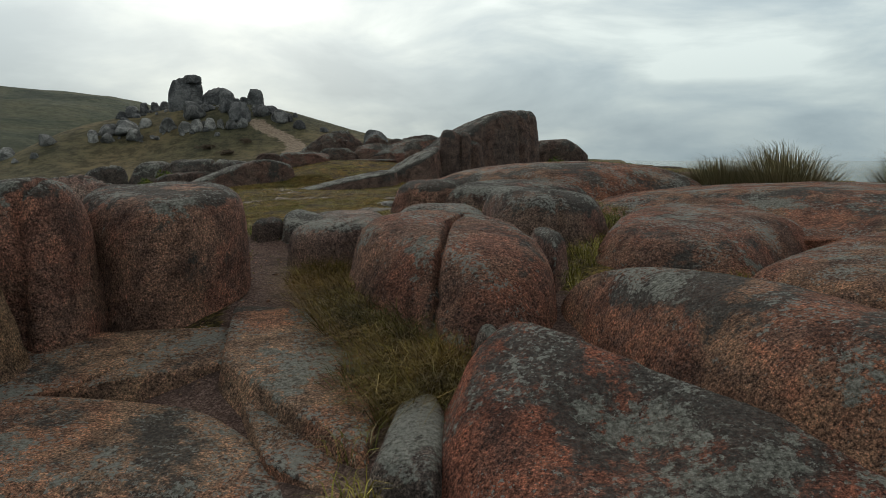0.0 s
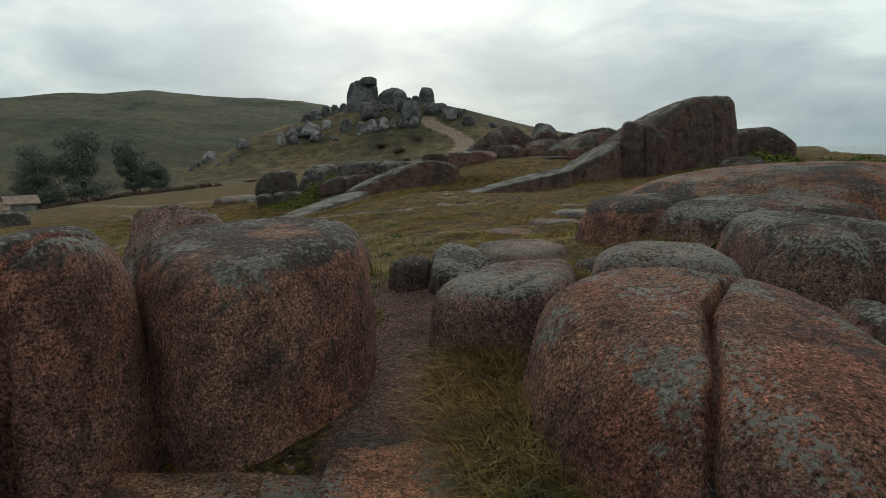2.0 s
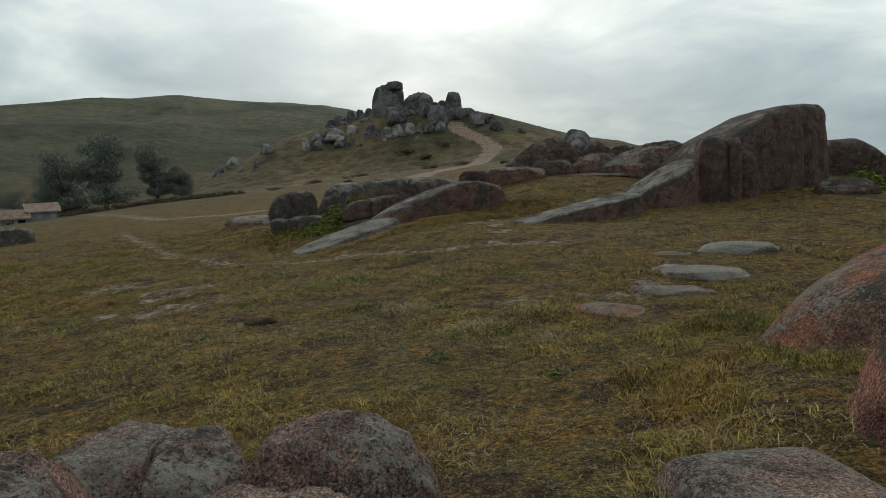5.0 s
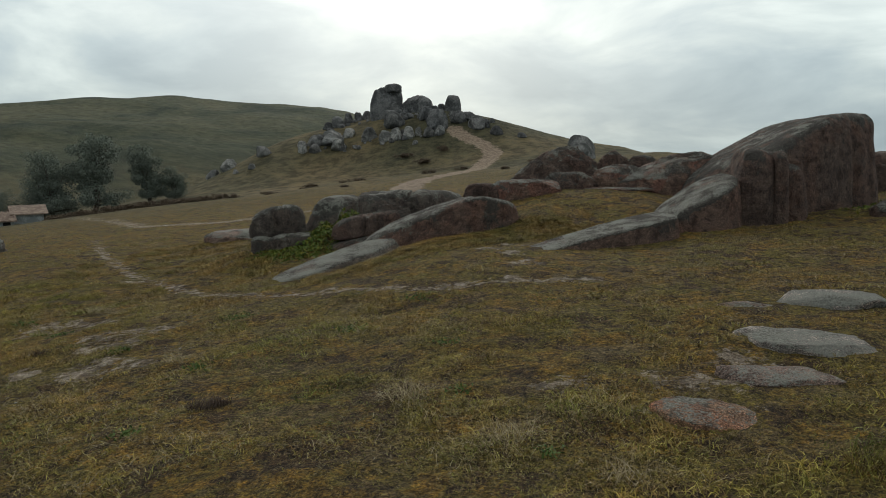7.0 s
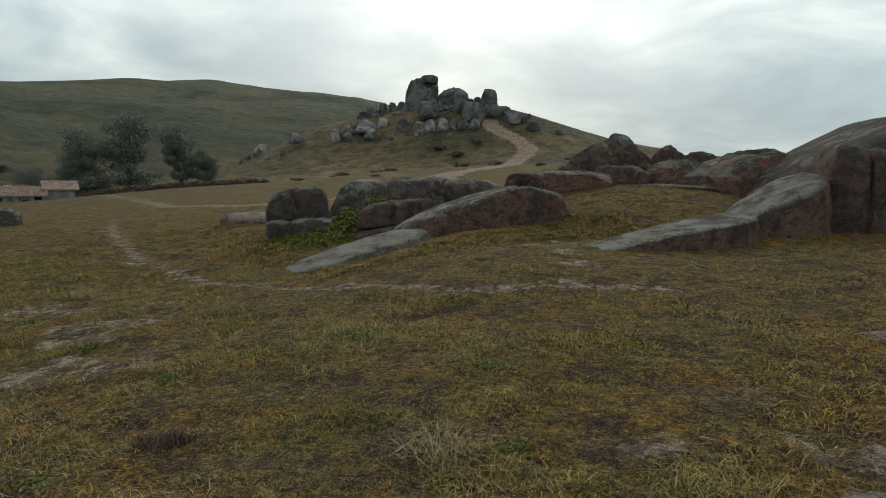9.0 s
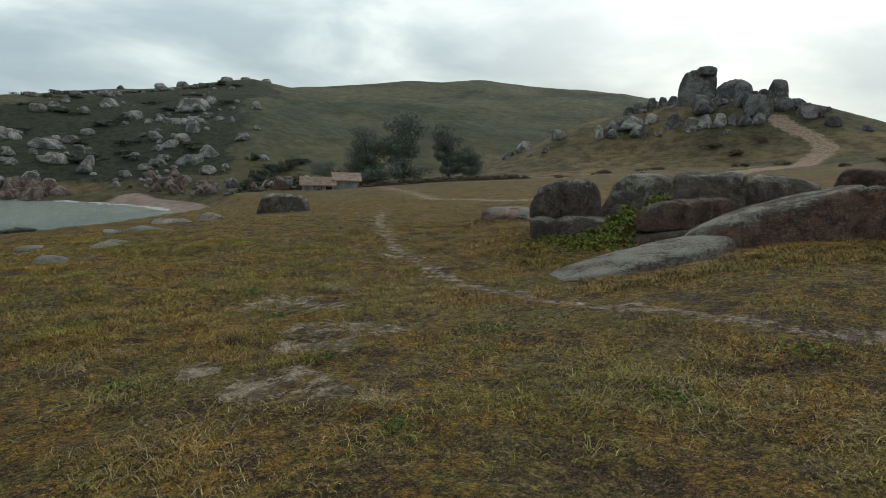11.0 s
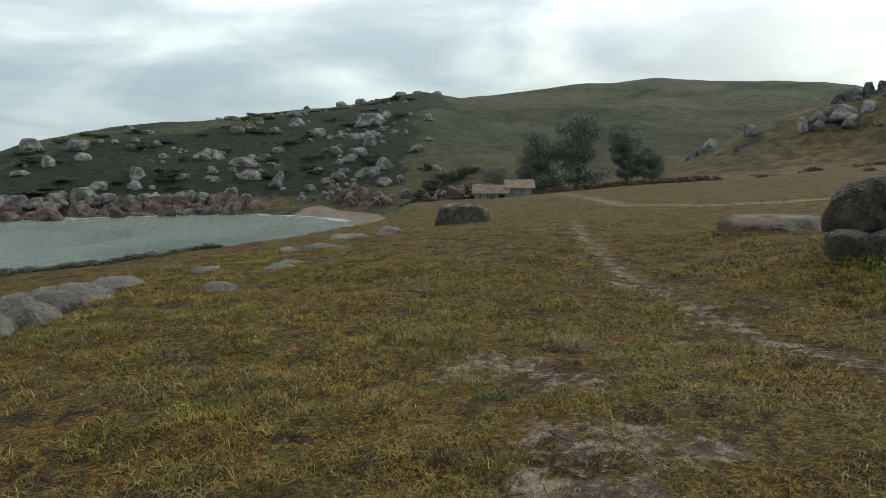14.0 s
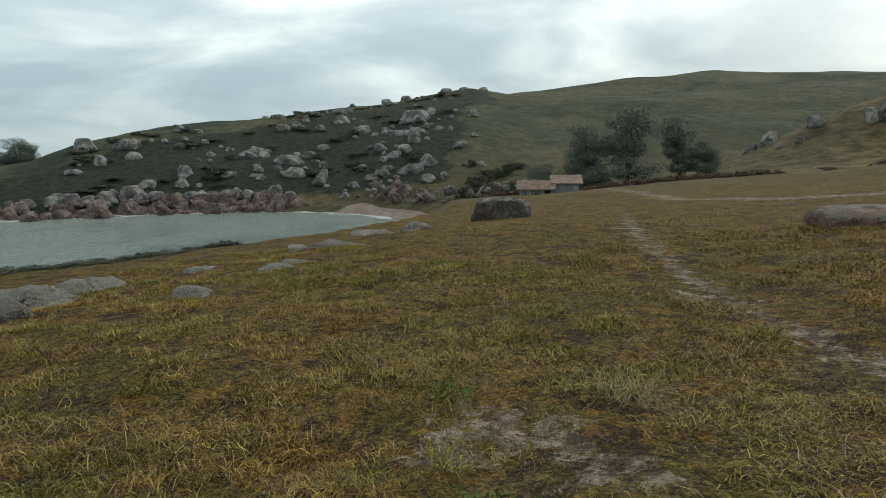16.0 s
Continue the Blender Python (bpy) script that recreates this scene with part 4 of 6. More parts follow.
mass(O, "ribbed loaf-shaped boulder among green leaves", [(-9.24, 21.75), (-8.85, 21.5), (-7.95, 22.6), (-7.8, 23.15), (-8.2, 23.3), (-9.05, 22.5)], [(1.0, 0.10, 0.06)], M_GRANITE_DARK, base=0.42, batter=8, soft=10, rough=0.05, seed=54, n=56,
     cracks=[([(-8.3, 21.9), (-8.9, 22.4)], 0.07, 0.05), ([(-8.05, 22.2), (-8.65, 22.75)], 0.07, 0.05), ([(-7.8, 22.5), (-8.4, 23.1)], 0.07, 0.05)])
mass(O, "flat dark rock under a loaf-shaped boulder", [(-9.3, 21.5), (-8.8, 21.2), (-7.5, 22.5), (-7.45, 23.0), (-8.3, 23.2), (-9.2, 22.3)], [(0.50, 0.12, 0.08)], M_GRANITE_DARK, batter=14, soft=10, rough=0.05, seed=55, n=48)
mass(O, "long grey slab rising from the turf to a red face", [(-7.95, 20.95), (-7.35, 20.65), (-5.95, 21.4), (-4.85, 22.2), (-4.6, 22.8), (-5.2, 23.4), (-6.5, 23.0), (-7.75, 21.9)], [(1.36, 0.30, 0.20), (1.62, -0.16, -0.10)], M_GRANITE_SLOPE, batter=[20, 6, 4, 5, 10, 20, 34, 30],
     soft=11, rough=0.03, seed=56, rim=12, n=56, sink=0.5, cracks=[([(-5.5, 20.8), (-5.75, 23)], 0.06, 0.04)])
mass(O, "low pointed tail of a grey granite slab", [(-9.15, 18.85), (-8.6, 18.45), (-7.7, 19.2), (-6.8, 20.1), (-6.9, 20.9), (-7.9, 20.95), (-8.75, 19.9)], [(0.36, 0.14, 0.20)], M_GRANITE_PALE, batter=24, soft=10, rough=0.03, seed=57, rim=14, n=56, sink=0.5, cracks=[([(-7.3, 19.4), (-7.6, 20.5)], 0.04, 0.04)])
mass(O, "small dark barrel-shaped rock", [(-6.6, 24.6), (-5.7, 24.5), (-5.55, 24.9), (-6.5, 25.2)], [(1.68, 0.04, 0.0)], M_GRANITE_DARK, batter=4, soft=6, seed=58, n=28, sink=0.6)
MIDDLE = 0.78
for seed, label, x, y, lx, ly, top, yaw, mat, ramp in [
        (59, "low rounded grey outcrop rock", -5.8, 31.6, 2.9, 1.9, 1.62, 8, M_GRANITE_GREY, 0.0), (60, "dark smooth flat-topped rock", -4.45, 33.2, 2.2, 1.6, 1.86, 4, M_GRANITE_DARK, 0.0),
        (61, "low grey outcrop rock with a sloping back", -2.4, 34.0, 2.7, 2.0, 2.05, 0, M_GRANITE_GREY, 0.0), (62, "dark sloping rock on the crest of the outcrop", -5.5, 38.0, 4.6, 2.2, 2.75, 4, M_GRANITE_DARK, 0.4),
        (63, "small rounded rock on the crest of the outcrop", -2.9, 38.5, 1.6, 1.4, 2.6, 0, M_GRANITE_DARK, 0.0), (64, "small rounded rock on the crest of the outcrop", -1.7, 38.6, 1.8, 1.4, 2.55, 0, M_GRANITE_DARK, 0.0),
        (65, "dark rock mantled with turf below the great rock", -0.1, 34.0, 3.4, 2.6, 2.48, -6, M_GRANITE_DARK, 0.0)]:
    rock(O, label, -2.24 + MIDDLE * (x + 2.24), 7.4 + MIDDLE * (y - 7.4), lx * MIDDLE, ly * MIDDLE, 2.18 + MIDDLE * (top - 2.18), yaw, mat, e=2.8, g=2.3, rough=0.08, cuts=7, cut=0.84, seed=seed, n=48, ramp=ramp, sunk=1.2)
rock(S, "flat slab flush with the turf", -2.4, 27.4, 2.3, 1.6, 1.22, 0, M_GRANITE_GREY, e=2.4, g=2.2, seed=66, n=16)
mass(O, "low tongue of grey and red granite running into the turf", [(-4.5, 19.3), (-3.7, 19.4), (-2.5, 20.25), (-1.2, 21.15), (-1.05, 21.9), (-1.7, 22.6), (-2.8, 21.8), (-4.0, 20.3)], [(0.86, 0.135, 0.10)], M_GRANITE_SLOPE, batter=[20, 8, 5, 8, 16, 26, 30, 26], soft=10, rough=0.03, seed=67, rim=10, n=56, sink=0.6)
mass(O, "sloping granite buttress with a rounded end", [(-1.55, 21.9), (-0.6, 21.9), (0.1, 22.4), (0.36, 23.3), (0.2, 25.0), (-0.8, 24.9), (-1.7, 23.2)], [(1.60, 0.46, 0.12), (2.02, 0.0, 0.0)], M_GRANITE_SLOPE, batter=[8, 4, 6, 4, 10, 20, 22], soft=10, rough=0.03, seed=68, rim=7, n=56, sink=0.5)
mass(O, "rounded upright granite pillar against the great rock", [(0.20, 23.1), (0.72, 22.95), (1.04, 23.4), (1.0, 25.0), (0.2, 25.0)], [(2.50, -0.1, 0.05)], M_GRANITE_FACE, batter=3, soft=10, rough=0.03, seed=69, n=48)
mass(O, "narrow rounded granite rib against the great rock", [(0.94, 23.2), (1.24, 23.2), (1.38, 23.8), (1.3, 25.0), (0.9, 25.0)], [(2.40, -0.1, 0.0)], M_GRANITE_FACE, batter=2, soft=10, rough=0.03, seed=70, n=48)
mass(O, "short rounded granite rib against the great rock", [(1.20, 23.5), (1.62, 23.55), (1.85, 24.2), (1.7, 25.3), (1.2, 25.2)], [(2.10, -0.35, 0.0)], M_GRANITE_FACE, batter=4, soft=10, rough=0.03, seed=170, n=48)
mass(O, "great wedge of red granite with a sheer end", [(1.2, 24.4), (2.6, 25.2), (4.3, 27.2), (4.62, 29.2), (3.8, 31.5), (2.0, 31.6), (0.4, 29.8), (-0.6, 27.6), (0.3, 25.2)], [(3.30, 0.55, 0.04), (3.50, 0.05, 0.0)], M_GRANITE_FACE,
     batter=[3, 3, 2, 2, 4, 12, 26, 26, 12], soft=12, rough=0.04, seed=71, rim=8, n=56, cracks=[([(3.5, 25.6), (3.0, 28.0)], 0.14, 0.12), ([(4.1, 26.7), (3.6, 28.6)], 0.12, 0.10)])
rock(O, "long lichened back of the great rock", -1.2, 28.4, 4.2, 3.0, 2.25, -4, M_GRANITE_GREY, e=2.5, g=2.1, rough=0.06, seed=72, n=28, ramp=0.5)
rock(O, "rounded boulder at the foot of the great rock", 3.9, 24.2, 1.5, 1.3, 1.32, -15, M_GRANITE_DARK, e=2.6, g=2.2, seed=73, n=16)
rock(O, "square-ended granite block behind the great rock", 5.9, 33.5, 3.6, 3.0, 2.42, -14, M_GRANITE_DARK, e=4.4, g=3.8, rough=0.05, seed=74, n=28, cracks=[(88, 0.9, 0.2, 0.12)])
rock(O, "pale knob of granite on the ridge", -7.4, 88.0, 3.4, 3.0, 5.0, 3, M_FAR_ROCK, e=3, g=2.6, seed=75, n=16, ramp=-0.2)
rock(O, "low granite hump at the edge of the drop", 9.6, 29.0, 2.2, 1.6, 0.95, -20, M_GRANITE_DARK, seed=76, n=16)
rock(O, "small granite hump beyond the dome", 4.3, 11.3, 0.6, 0.6, 1.28, -20, M_GRANITE_GREY, seed=77, n=10)
# flat stones in the meadow
for i, (x, y, lx, ly, up, yaw) in enumerate([(-0.55, 13.65, 1.3, 0.8, 0.07, -10), (0.1, 15.3, 1.25, 0.85, 0.09, -16), (-1.0, 12.7, 1.0, 0.6, 0.035, -6), (-1.55, 11.9, 0.9, 0.6, 0.012, -7), (-0.85, 15.15, 0.7, 0.3, 0.02, 0)]):
    rock(S, "flat lichened granite stone set in the meadow turf", x, y, lx, ly, gz(x, y) + up, yaw, (M_GRANITE_BLEACHED, M_GRANITE_BLEACHED, M_GRANITE_MOTTLED, M_GRANITE_SLAB, M_GRANITE_MOTTLED)[i], e=2.6, g=4.0, rough=0.07, seed=80 + i, n=28, sunk=1.5, cuts=7, cut=0.8, group="stones in the meadow")
for i, (x, y, lx, ly, up, yaw) in enumerate([(-20.1, 13.1, 1.6, 1.0, 0.30, 20), (-20.9, 13.7, 1.3, 0.9, 0.26, 35), (-21.9, 14.2, 1.4, 0.9, 0.16, 20), (-19.0, 12.6, 1.6, 1.1, 0.34, 40), (-18.1, 12.3, 1.2, 0.9, 0.30, 15), (-18.8, 11.6, 1.3, 1.0, 0.36, 50), (-17.5, 11.7, 1.1, 0.9, 0.26, 30), (-19.9, 12.1, 1.1, 0.9, 0.30, 10), (-18.2, 11.0, 1.1, 0.9, 0.32, 65), (-21.0, 12.8, 1.0, 0.8, 0.24, 45),
                                             (-18.07, 15.1, 0.9, 0.55, 0.10, 40), (-21.8, 15.9, 1.1, 0.7, 0.08, 45), (-19.8, 16.9, 1.0, 0.5, 0.07, 40), (-20.5, 17.4, 1.0, 0.45, 0.06, 42), (-22.1, 18.9, 1.3, 0.7, 0.12, 40), (-22.8, 18.4, 0.9, 0.6, 0.10, 30), (-24.7, 21.1, 1.9, 0.8, 0.14, 42), (-24.9, 22.5, 1.0, 0.7, 0.24, 40)]):
    rock(S, "pale grey lichened slab at the seaward edge of the turf", x, y, lx, ly, gz(x, y) + up, yaw, M_GRANITE_BLEACHED, e=3.2, g=3.6, rough=0.15, seed=90 + i, n=48, cuts=12, cut=0.70, sunk=1.6, group="stones at the seaward edge")
rock(B, "large dark grey boulder alone on the meadow", -29.7, 29.3, 2.6, 1.9, -0.7, 52, M_GRANITE_ASH, e=2.6, g=2.3, rough=0.08, seed=110, n=28, cuts=8, cut=0.8)
rock(S, "low broad granite hump beside the track", -13.6, 25.4, 3.0, 1.7, 0.24, 27, M_GRANITE_MOTTLED, e=2.2, g=2.4, seed=111, n=28, sunk=1.5)

# ---- boulders of the tor, the far hillside and the shore ----
FAR_SHAPES = []
for i in range(10):
    FAR_SHAPES.append(rock_mesh(1.0, 0.9, 0.8, e=2.4 + 0.3 * (i % 4), g=2.2 + 0.35 * (i % 3), rough=0.11, seed=200 + i, n=10, sunk=0.25, lean=0.12 * (i % 3 - 1), cuts=9, cut=0.70, foot=3.5))
SHAPE_SETS = {}
FIELD = {}


def far_boulder(x, y, size, tall, yaw, mat, label, group, which, lift=0.0, tilt=0.0, wide=1.0, loose=True):
    """One boulder; loose=False adds it to the joined field of its material."""
    m = pose(x, y, gz(x, y) + lift - 0.06 * size, tilt, 0, yaw) @ Matrix.Diagonal((size, size * wide, tall / 0.8, 1))
    if not loose:
        FIELD.setdefault((mat.name, group), []).append((which % 10, np.array(m)))
        return None
    key = (which % 10, mat.name)
    if key not in SHAPE_SETS:
        SHAPE_SETS[key] = FAR_SHAPES[which % 10].copy()
        SHAPE_SETS[key].materials.append(mat)
    ob = new("boulder", SHAPE_SETS[key])
    ob.matrix_world = m
    return tagged(ob, label, "boulder", group, "thing")


def join_fields():
    for (mat_name, group), rows in FIELD.items():
        verts, faces, n = [], [], 0
        for which, m in rows:
            me = FAR_SHAPES[which]
            co = np.empty(len(me.vertices) * 3, np.float32)
            me.vertices.foreach_get("co", co)
            idx = np.empty(len(me.loops), np.int32)
            me.loops.foreach_get("vertex_index", idx)
            co = co.reshape(-1, 3) @ m[:3, :3].T + m[:3, 3]
            verts.append(co), faces.append(idx.reshape(-1, 4) + n)
            n += len(co)
        me = quick_mesh("boulders", np.concatenate(verts), np.concatenate(faces))
        me.materials.append(bpy.data.materials[mat_name])
        tagged(new("boulder_field", me), "many small weathered boulders strewn close together", "boulders", group, "stuff")


def polar(az, r):
    a = radians(az)
    return FAR_EYE[0] - math.sin(a) * r, FAR_EYE[1] + math.cos(a) * r


TOR = "boulders of the tor"
rnd = random.Random(5)
rock("tor_rock", "tall dark rounded monolith on the summit of the tor", -47.6, 127.4, 4.1, 3.4, 16.5, 21, M_TOR_HAZED, e=2.6, g=2.5, rough=0.07, seed=301, n=28, group=TOR, lean=0.06, cuts=6, cut=0.84)
rock("tor_rock", "narrow upright monolith beside a larger one", -44.9, 128.4, 2.5, 2.4, 15.6, 19, M_TOR_HAZED, e=3.2, g=3.4, rough=0.06, seed=302, n=28, cuts=6, cut=0.86, group=TOR)
rock("tor_rock", "cap stone lying on an upright monolith", -45.4, 128.2, 3.2, 2.6, 16.9, 19, M_TOR_HAZED, e=2.8, g=2.6, rough=0.08, seed=303, n=28, cuts=7, cut=0.8, group=TOR, base=15.5, sunk=0.1)
rock("tor_rock", "great domed boulder on the summit of the tor", -40.9, 129.7, 5.9, 4.6, 14.8, 17, M_TOR_HAZED, e=2.8, g=2.3, rough=0.07, seed=304, n=28, cuts=8, cut=0.8, group=TOR)
rock("tor_rock", "square boulder perched on the summit of the tor", -34.5, 131.5, 3.2, 2.6, 14.6, 14, M_TOR_HAZED, e=3.4, g=3.0, rough=0.07, seed=305, n=28, cuts=8, cut=0.82, group=TOR)
rock("tor_rock", "small pointed rock between two boulders of the tor", -36.7, 131.0, 1.6, 1.4, 13.2, 15, M_TOR_HAZED, seed=306, n=10, group=TOR)
for x, y, size, tall in [(-43.1, 122.5, 4.9, 2.6), (-34.4, 120.5, 4.6, 3.3), (-37.4, 124.0, 3.6, 2.4), (-52.0, 131.5, 2.4, 1.9), (-53.0, 129.6, 2.2, 1.7), (-54.5, 128.0, 2.2, 2.3), (-56.0, 126.0, 3.3, 2.0), (-57.8, 125.2, 1.9, 1.4), (-31.4, 123.3, 3.2, 1.9), (-30.1, 125.6, 3.6, 1.3), (-27.8, 121.6, 3.4, 2.0), (-26.0, 122.5, 1.2, 0.9),
                         (-23.7, 120.0, 2.4, 1.5), (-19.5, 120.2, 1.7, 0.8), (-57.5, 114.3, 1.9, 2.0), (-55.2, 114.6, 2.3, 1.4), (-56.3, 117.2, 3.8, 1.8), (-53.8, 118.3, 5.6, 2.2)]:
    far_boulder(x, y, size, tall, rnd.uniform(0, 360), M_TOR_HAZED if y > 119.5 else M_FAR_ROCK, "weathered grey boulder on the flank of the tor", TOR, rnd.randrange(10))
for x, y, size, tall in [(-51.5, 115.8, 3.0, 1.8), (-51.3, 120.0, 2.2, 1.6), (-46.4, 118.7, 2.9, 2.0), (-43.2, 117.3, 2.4, 1.7), (-40.8, 117.0, 2.5, 1.9), (-38.6, 117.2, 2.3, 1.8), (-37.1, 117.7, 1.3, 1.3), (-35.2, 117.2, 2.1, 1.5), (-33.5, 117.7, 1.9, 1.6), (-65.0, 114.0, 3.2, 1.6)]:
    far_boulder(x, y, size, tall, rnd.uniform(0, 360), M_FAR_ROCK, "pale grey boulder in a band below the tor", TOR, rnd.randrange(10))
for _ in range(34):
    t = rnd.random()
    x, y = -58 + 25 * t + rnd.gauss(0, 0.6), 116.2 + 1.4 * t + rnd.gauss(0, 1.1)
    size = rnd.choice((0.6, 0.8, 1.0, 1.3))
    far_boulder(x, y, size, size * rnd.uniform(0.5, 0.8), rnd.uniform(0, 360), rnd.choice((M_FAR_ROCK, M_TOR_HAZED)), "weathered grey boulder on the flank of the tor", TOR, rnd.randrange(10), loose=False)
for _ in range(30):
    t = rnd.random()
    x, y = -56 + 31 * t + rnd.gauss(0, 0.8), 126 - 2 * abs(t - 0.4) + rnd.gauss(0, 1.2)
    size = rnd.choice((0.9, 1.2, 1.6, 2.2))
    far_boulder(x, y, size, size * rnd.uniform(0.4, 0.62), rnd.uniform(0, 360), M_TOR_HAZED, "weathered grey boulder on the flank of the tor", TOR, rnd.randrange(10), wide=rnd.uniform(0.7, 1.2), tilt=rnd.uniform(-12, 12), loose=size > 1.4)
for x, y, size in [(-71, 112, 3.6), (-74, 111, 2.4), (-64, 108, 1.6), (-66.5, 107, 1.2), (-12, 96, 1.4), (-9.5, 92, 1.2), (-7, 90, 1.6)]:
    far_boulder(x, y, size, size * 0.6, rnd.uniform(0, 360), M_FAR_ROCK, "grey boulder lying alone on the slope below the tor", TOR, rnd.randrange(10))

HILL = "boulders on the far hillside"
for az, r, wide, tall in [(71.5, 137, 6.0, 2.6), (71.0, 128, 3.9, 2.6), (68.8, 126, 2.5, 2.8), (61.2, 122, 5.0, 2.6), (61.7, 136, 3.8, 2.6), (59.7, 125, 3.5, 3.2), (57.0, 133, 3.4, 2.2), (61.0, 168, 9.5, 5.2), (59.4, 172, 3.5, 3.2), (65.3, 160, 4.1, 2.8), (66.9, 172, 4.0, 2.8), (68.6, 164, 2.5, 2.2), (63.9, 123, 3.8, 2.1),
                          (62.8, 133, 3.7, 2.2), (74.5, 146, 6.7, 2.6), (71.6, 164, 4.2, 2.6), (76.3, 130, 3.3, 1.5), (57.8, 146, 1.5, 2.3), (86.4, 155, 4.4, 4.2), (83.7, 154, 5.8, 3.0), (83.3, 146, 3.1, 2.2), (85.6, 144, 3.4, 3.4), (87.5, 140, 3.9, 1.4), (83.6, 125, 5.3, 3.6), (82.5, 129, 3.6, 2.0)]:
    far_boulder(*polar(az, r), wide, tall * 0.66, az + rnd.uniform(-20, 20), M_FAR_ROCK, "large pale grey boulder standing out of dark scrub", HILL, rnd.randrange(10))
for _ in range(260):
    az = rnd.triangular(54.5, 88, 62)
    u = rnd.uniform(0.04, 0.8) ** 1.1
    r = float(np.interp(az, CREST_AZ, FOOT_R)) * (1 - u) + float(np.interp(az, CREST_AZ, CREST_R)) * u
    if vnoise(np.array(az * 0.33), np.array(r * 0.07), np.array(0.0), 77) < -0.15:
        continue
    size = rnd.choice((1.0, 1.2, 1.5, 1.9, 2.4, 3.2))
    far_boulder(*polar(az, r), size, size * rnd.uniform(0.34, 0.52), rnd.uniform(0, 360), M_FAR_ROCK, "pale grey boulder half hidden in dark scrub", HILL, rnd.randrange(10), loose=size > 2.2)
for az, u, size in [(55, 0.97, 5.0), (56.5, 0.98, 4.0), (58, 0.96, 6.0), (60, 0.97, 3.5), (61.5, 0.95, 5.0), (63, 0.96, 4.0), (47.5, 0.97, 2.5), (47, 0.97, 2.0), (66, 0.97, 2.5)]:
    r = float(np.interp(az, CREST_AZ, FOOT_R)) * (1 - u) + float(np.interp(az, CREST_AZ, CREST_R)) * u
    far_boulder(*polar(az, r), size, size * 0.42, rnd.uniform(0, 360), M_FAR_ROCK, "grey boulder on the crest of the hill", HILL, rnd.randrange(10))

SHORE = "boulders along the shore"
edge = BAY[8:15]
lengths = [math.dist(a, b) for a, b in zip(edge, edge[1:])]
for _ in range(430):
    i = rnd.choices(range(len(lengths)), lengths)[0]
    t = rnd.random()
    x, y = edge[i][0] + t * (edge[i + 1][0] - edge[i][0]), edge[i][1] + t * (edge[i + 1][1] - edge[i][1])
    off = rnd.uniform(-0.6, 9.0)
    x, y = x - off * 0.97, y + off * 0.25
    size = rnd.choice((1.0, 1.3, 1.7, 2.1, 2.6, 3.1))
    far_boulder(x, y, size, size * rnd.uniform(0.42, 0.62), rnd.uniform(0, 360), M_SHORE_ROCK if off < 7.5 else M_FAR_ROCK, "rounded pinkish boulder piled along the waterline", SHORE, rnd.randrange(10), lift=0.25 * rnd.random(), loose=size > 2.5)
for _ in range(75):
    t = rnd.random()
    x, y = -114 + 40 * t + rnd.uniform(-1, 1), 61 + 11 * t + rnd.uniform(-2.5, 5)
    size = rnd.choice((0.7, 0.9, 1.2, 1.6, 2.1))
    far_boulder(x, y, size, size * rnd.uniform(0.5, 0.75), rnd.uniform(0, 360), rnd.choice((M_SHORE_ROCK, M_FAR_ROCK)), "small boulder strewn at the back of the beach", SHORE, rnd.randrange(10), lift=0.1, loose=size > 1.5)


join_fields()


# ---- the hut ----
def part(name, bm, material, parent, label=""):
    me = bpy.data.meshes.new(name)
    bm.to_mesh(me)
    bm.free()
    me.materials.append(material)
    ob = new(name, me)
    ob.parent = parent
    return tagged(ob, label)


def box(bm, x0, x1, y0, y1, z0, z1):
    v = [bm.verts.new((x, y, z)) for z in (z0, z1) for x, y in ((x0, y0), (x1, y0), (x1, y1), (x0, y1))]
    for f in ((0, 3, 2, 1), (4, 5, 6, 7), (0, 1, 5, 4), (1, 2, 6, 5), (2, 3, 7, 6), (3, 0, 4, 7)):
        bm.faces.new([v[i] for i in f])


def gable_roof(bm, x0, x1, y0, y1, eave, ridge, thick=0.14):
    """Two pitches with a ridge along x, each a slab with thickness."""
    ym = (y0 + y1) / 2
    for ya, za, yb, zb in ((y0, eave, ym, ridge), (ym, ridge, y1, eave)):
        v = [bm.verts.new(p) for p in ((x0, ya, za), (x1, ya, za), (x1, yb, zb), (x0, yb, zb), (x0, ya, za + thick), (x1, ya, za + thick), (x1, yb, zb + thick), (x0, yb, zb + thick))]
        for f in ((0, 3, 2, 1), (4, 5, 6, 7), (0, 1, 5, 4), (1, 2, 6, 5), (2, 3, 7, 6), (3, 0, 4, 7)):
            bm.faces.new([v[i] for i in f])


def wall_with_gable(bm, x0, x1, y0, y1, top, ridge):
    box(bm, x0, x1, y0, y1, -1.2, top)
    ym = (y0 + y1) / 2
    for x in (x0, x1 - 0.2):
        v = [bm.verts.new(p) for p in ((x, y0, top), (x, y1, top), (x, ym, ridge), (x + 0.2, y0, top), (x + 0.2, y1, top), (x + 0.2, ym, ridge))]
        for f in ((0, 2, 1), (3, 4, 5), (0, 1, 4, 3), (1, 2, 5, 4), (2, 0, 3, 5)):
            bm.faces.new([v[i] for i in f])


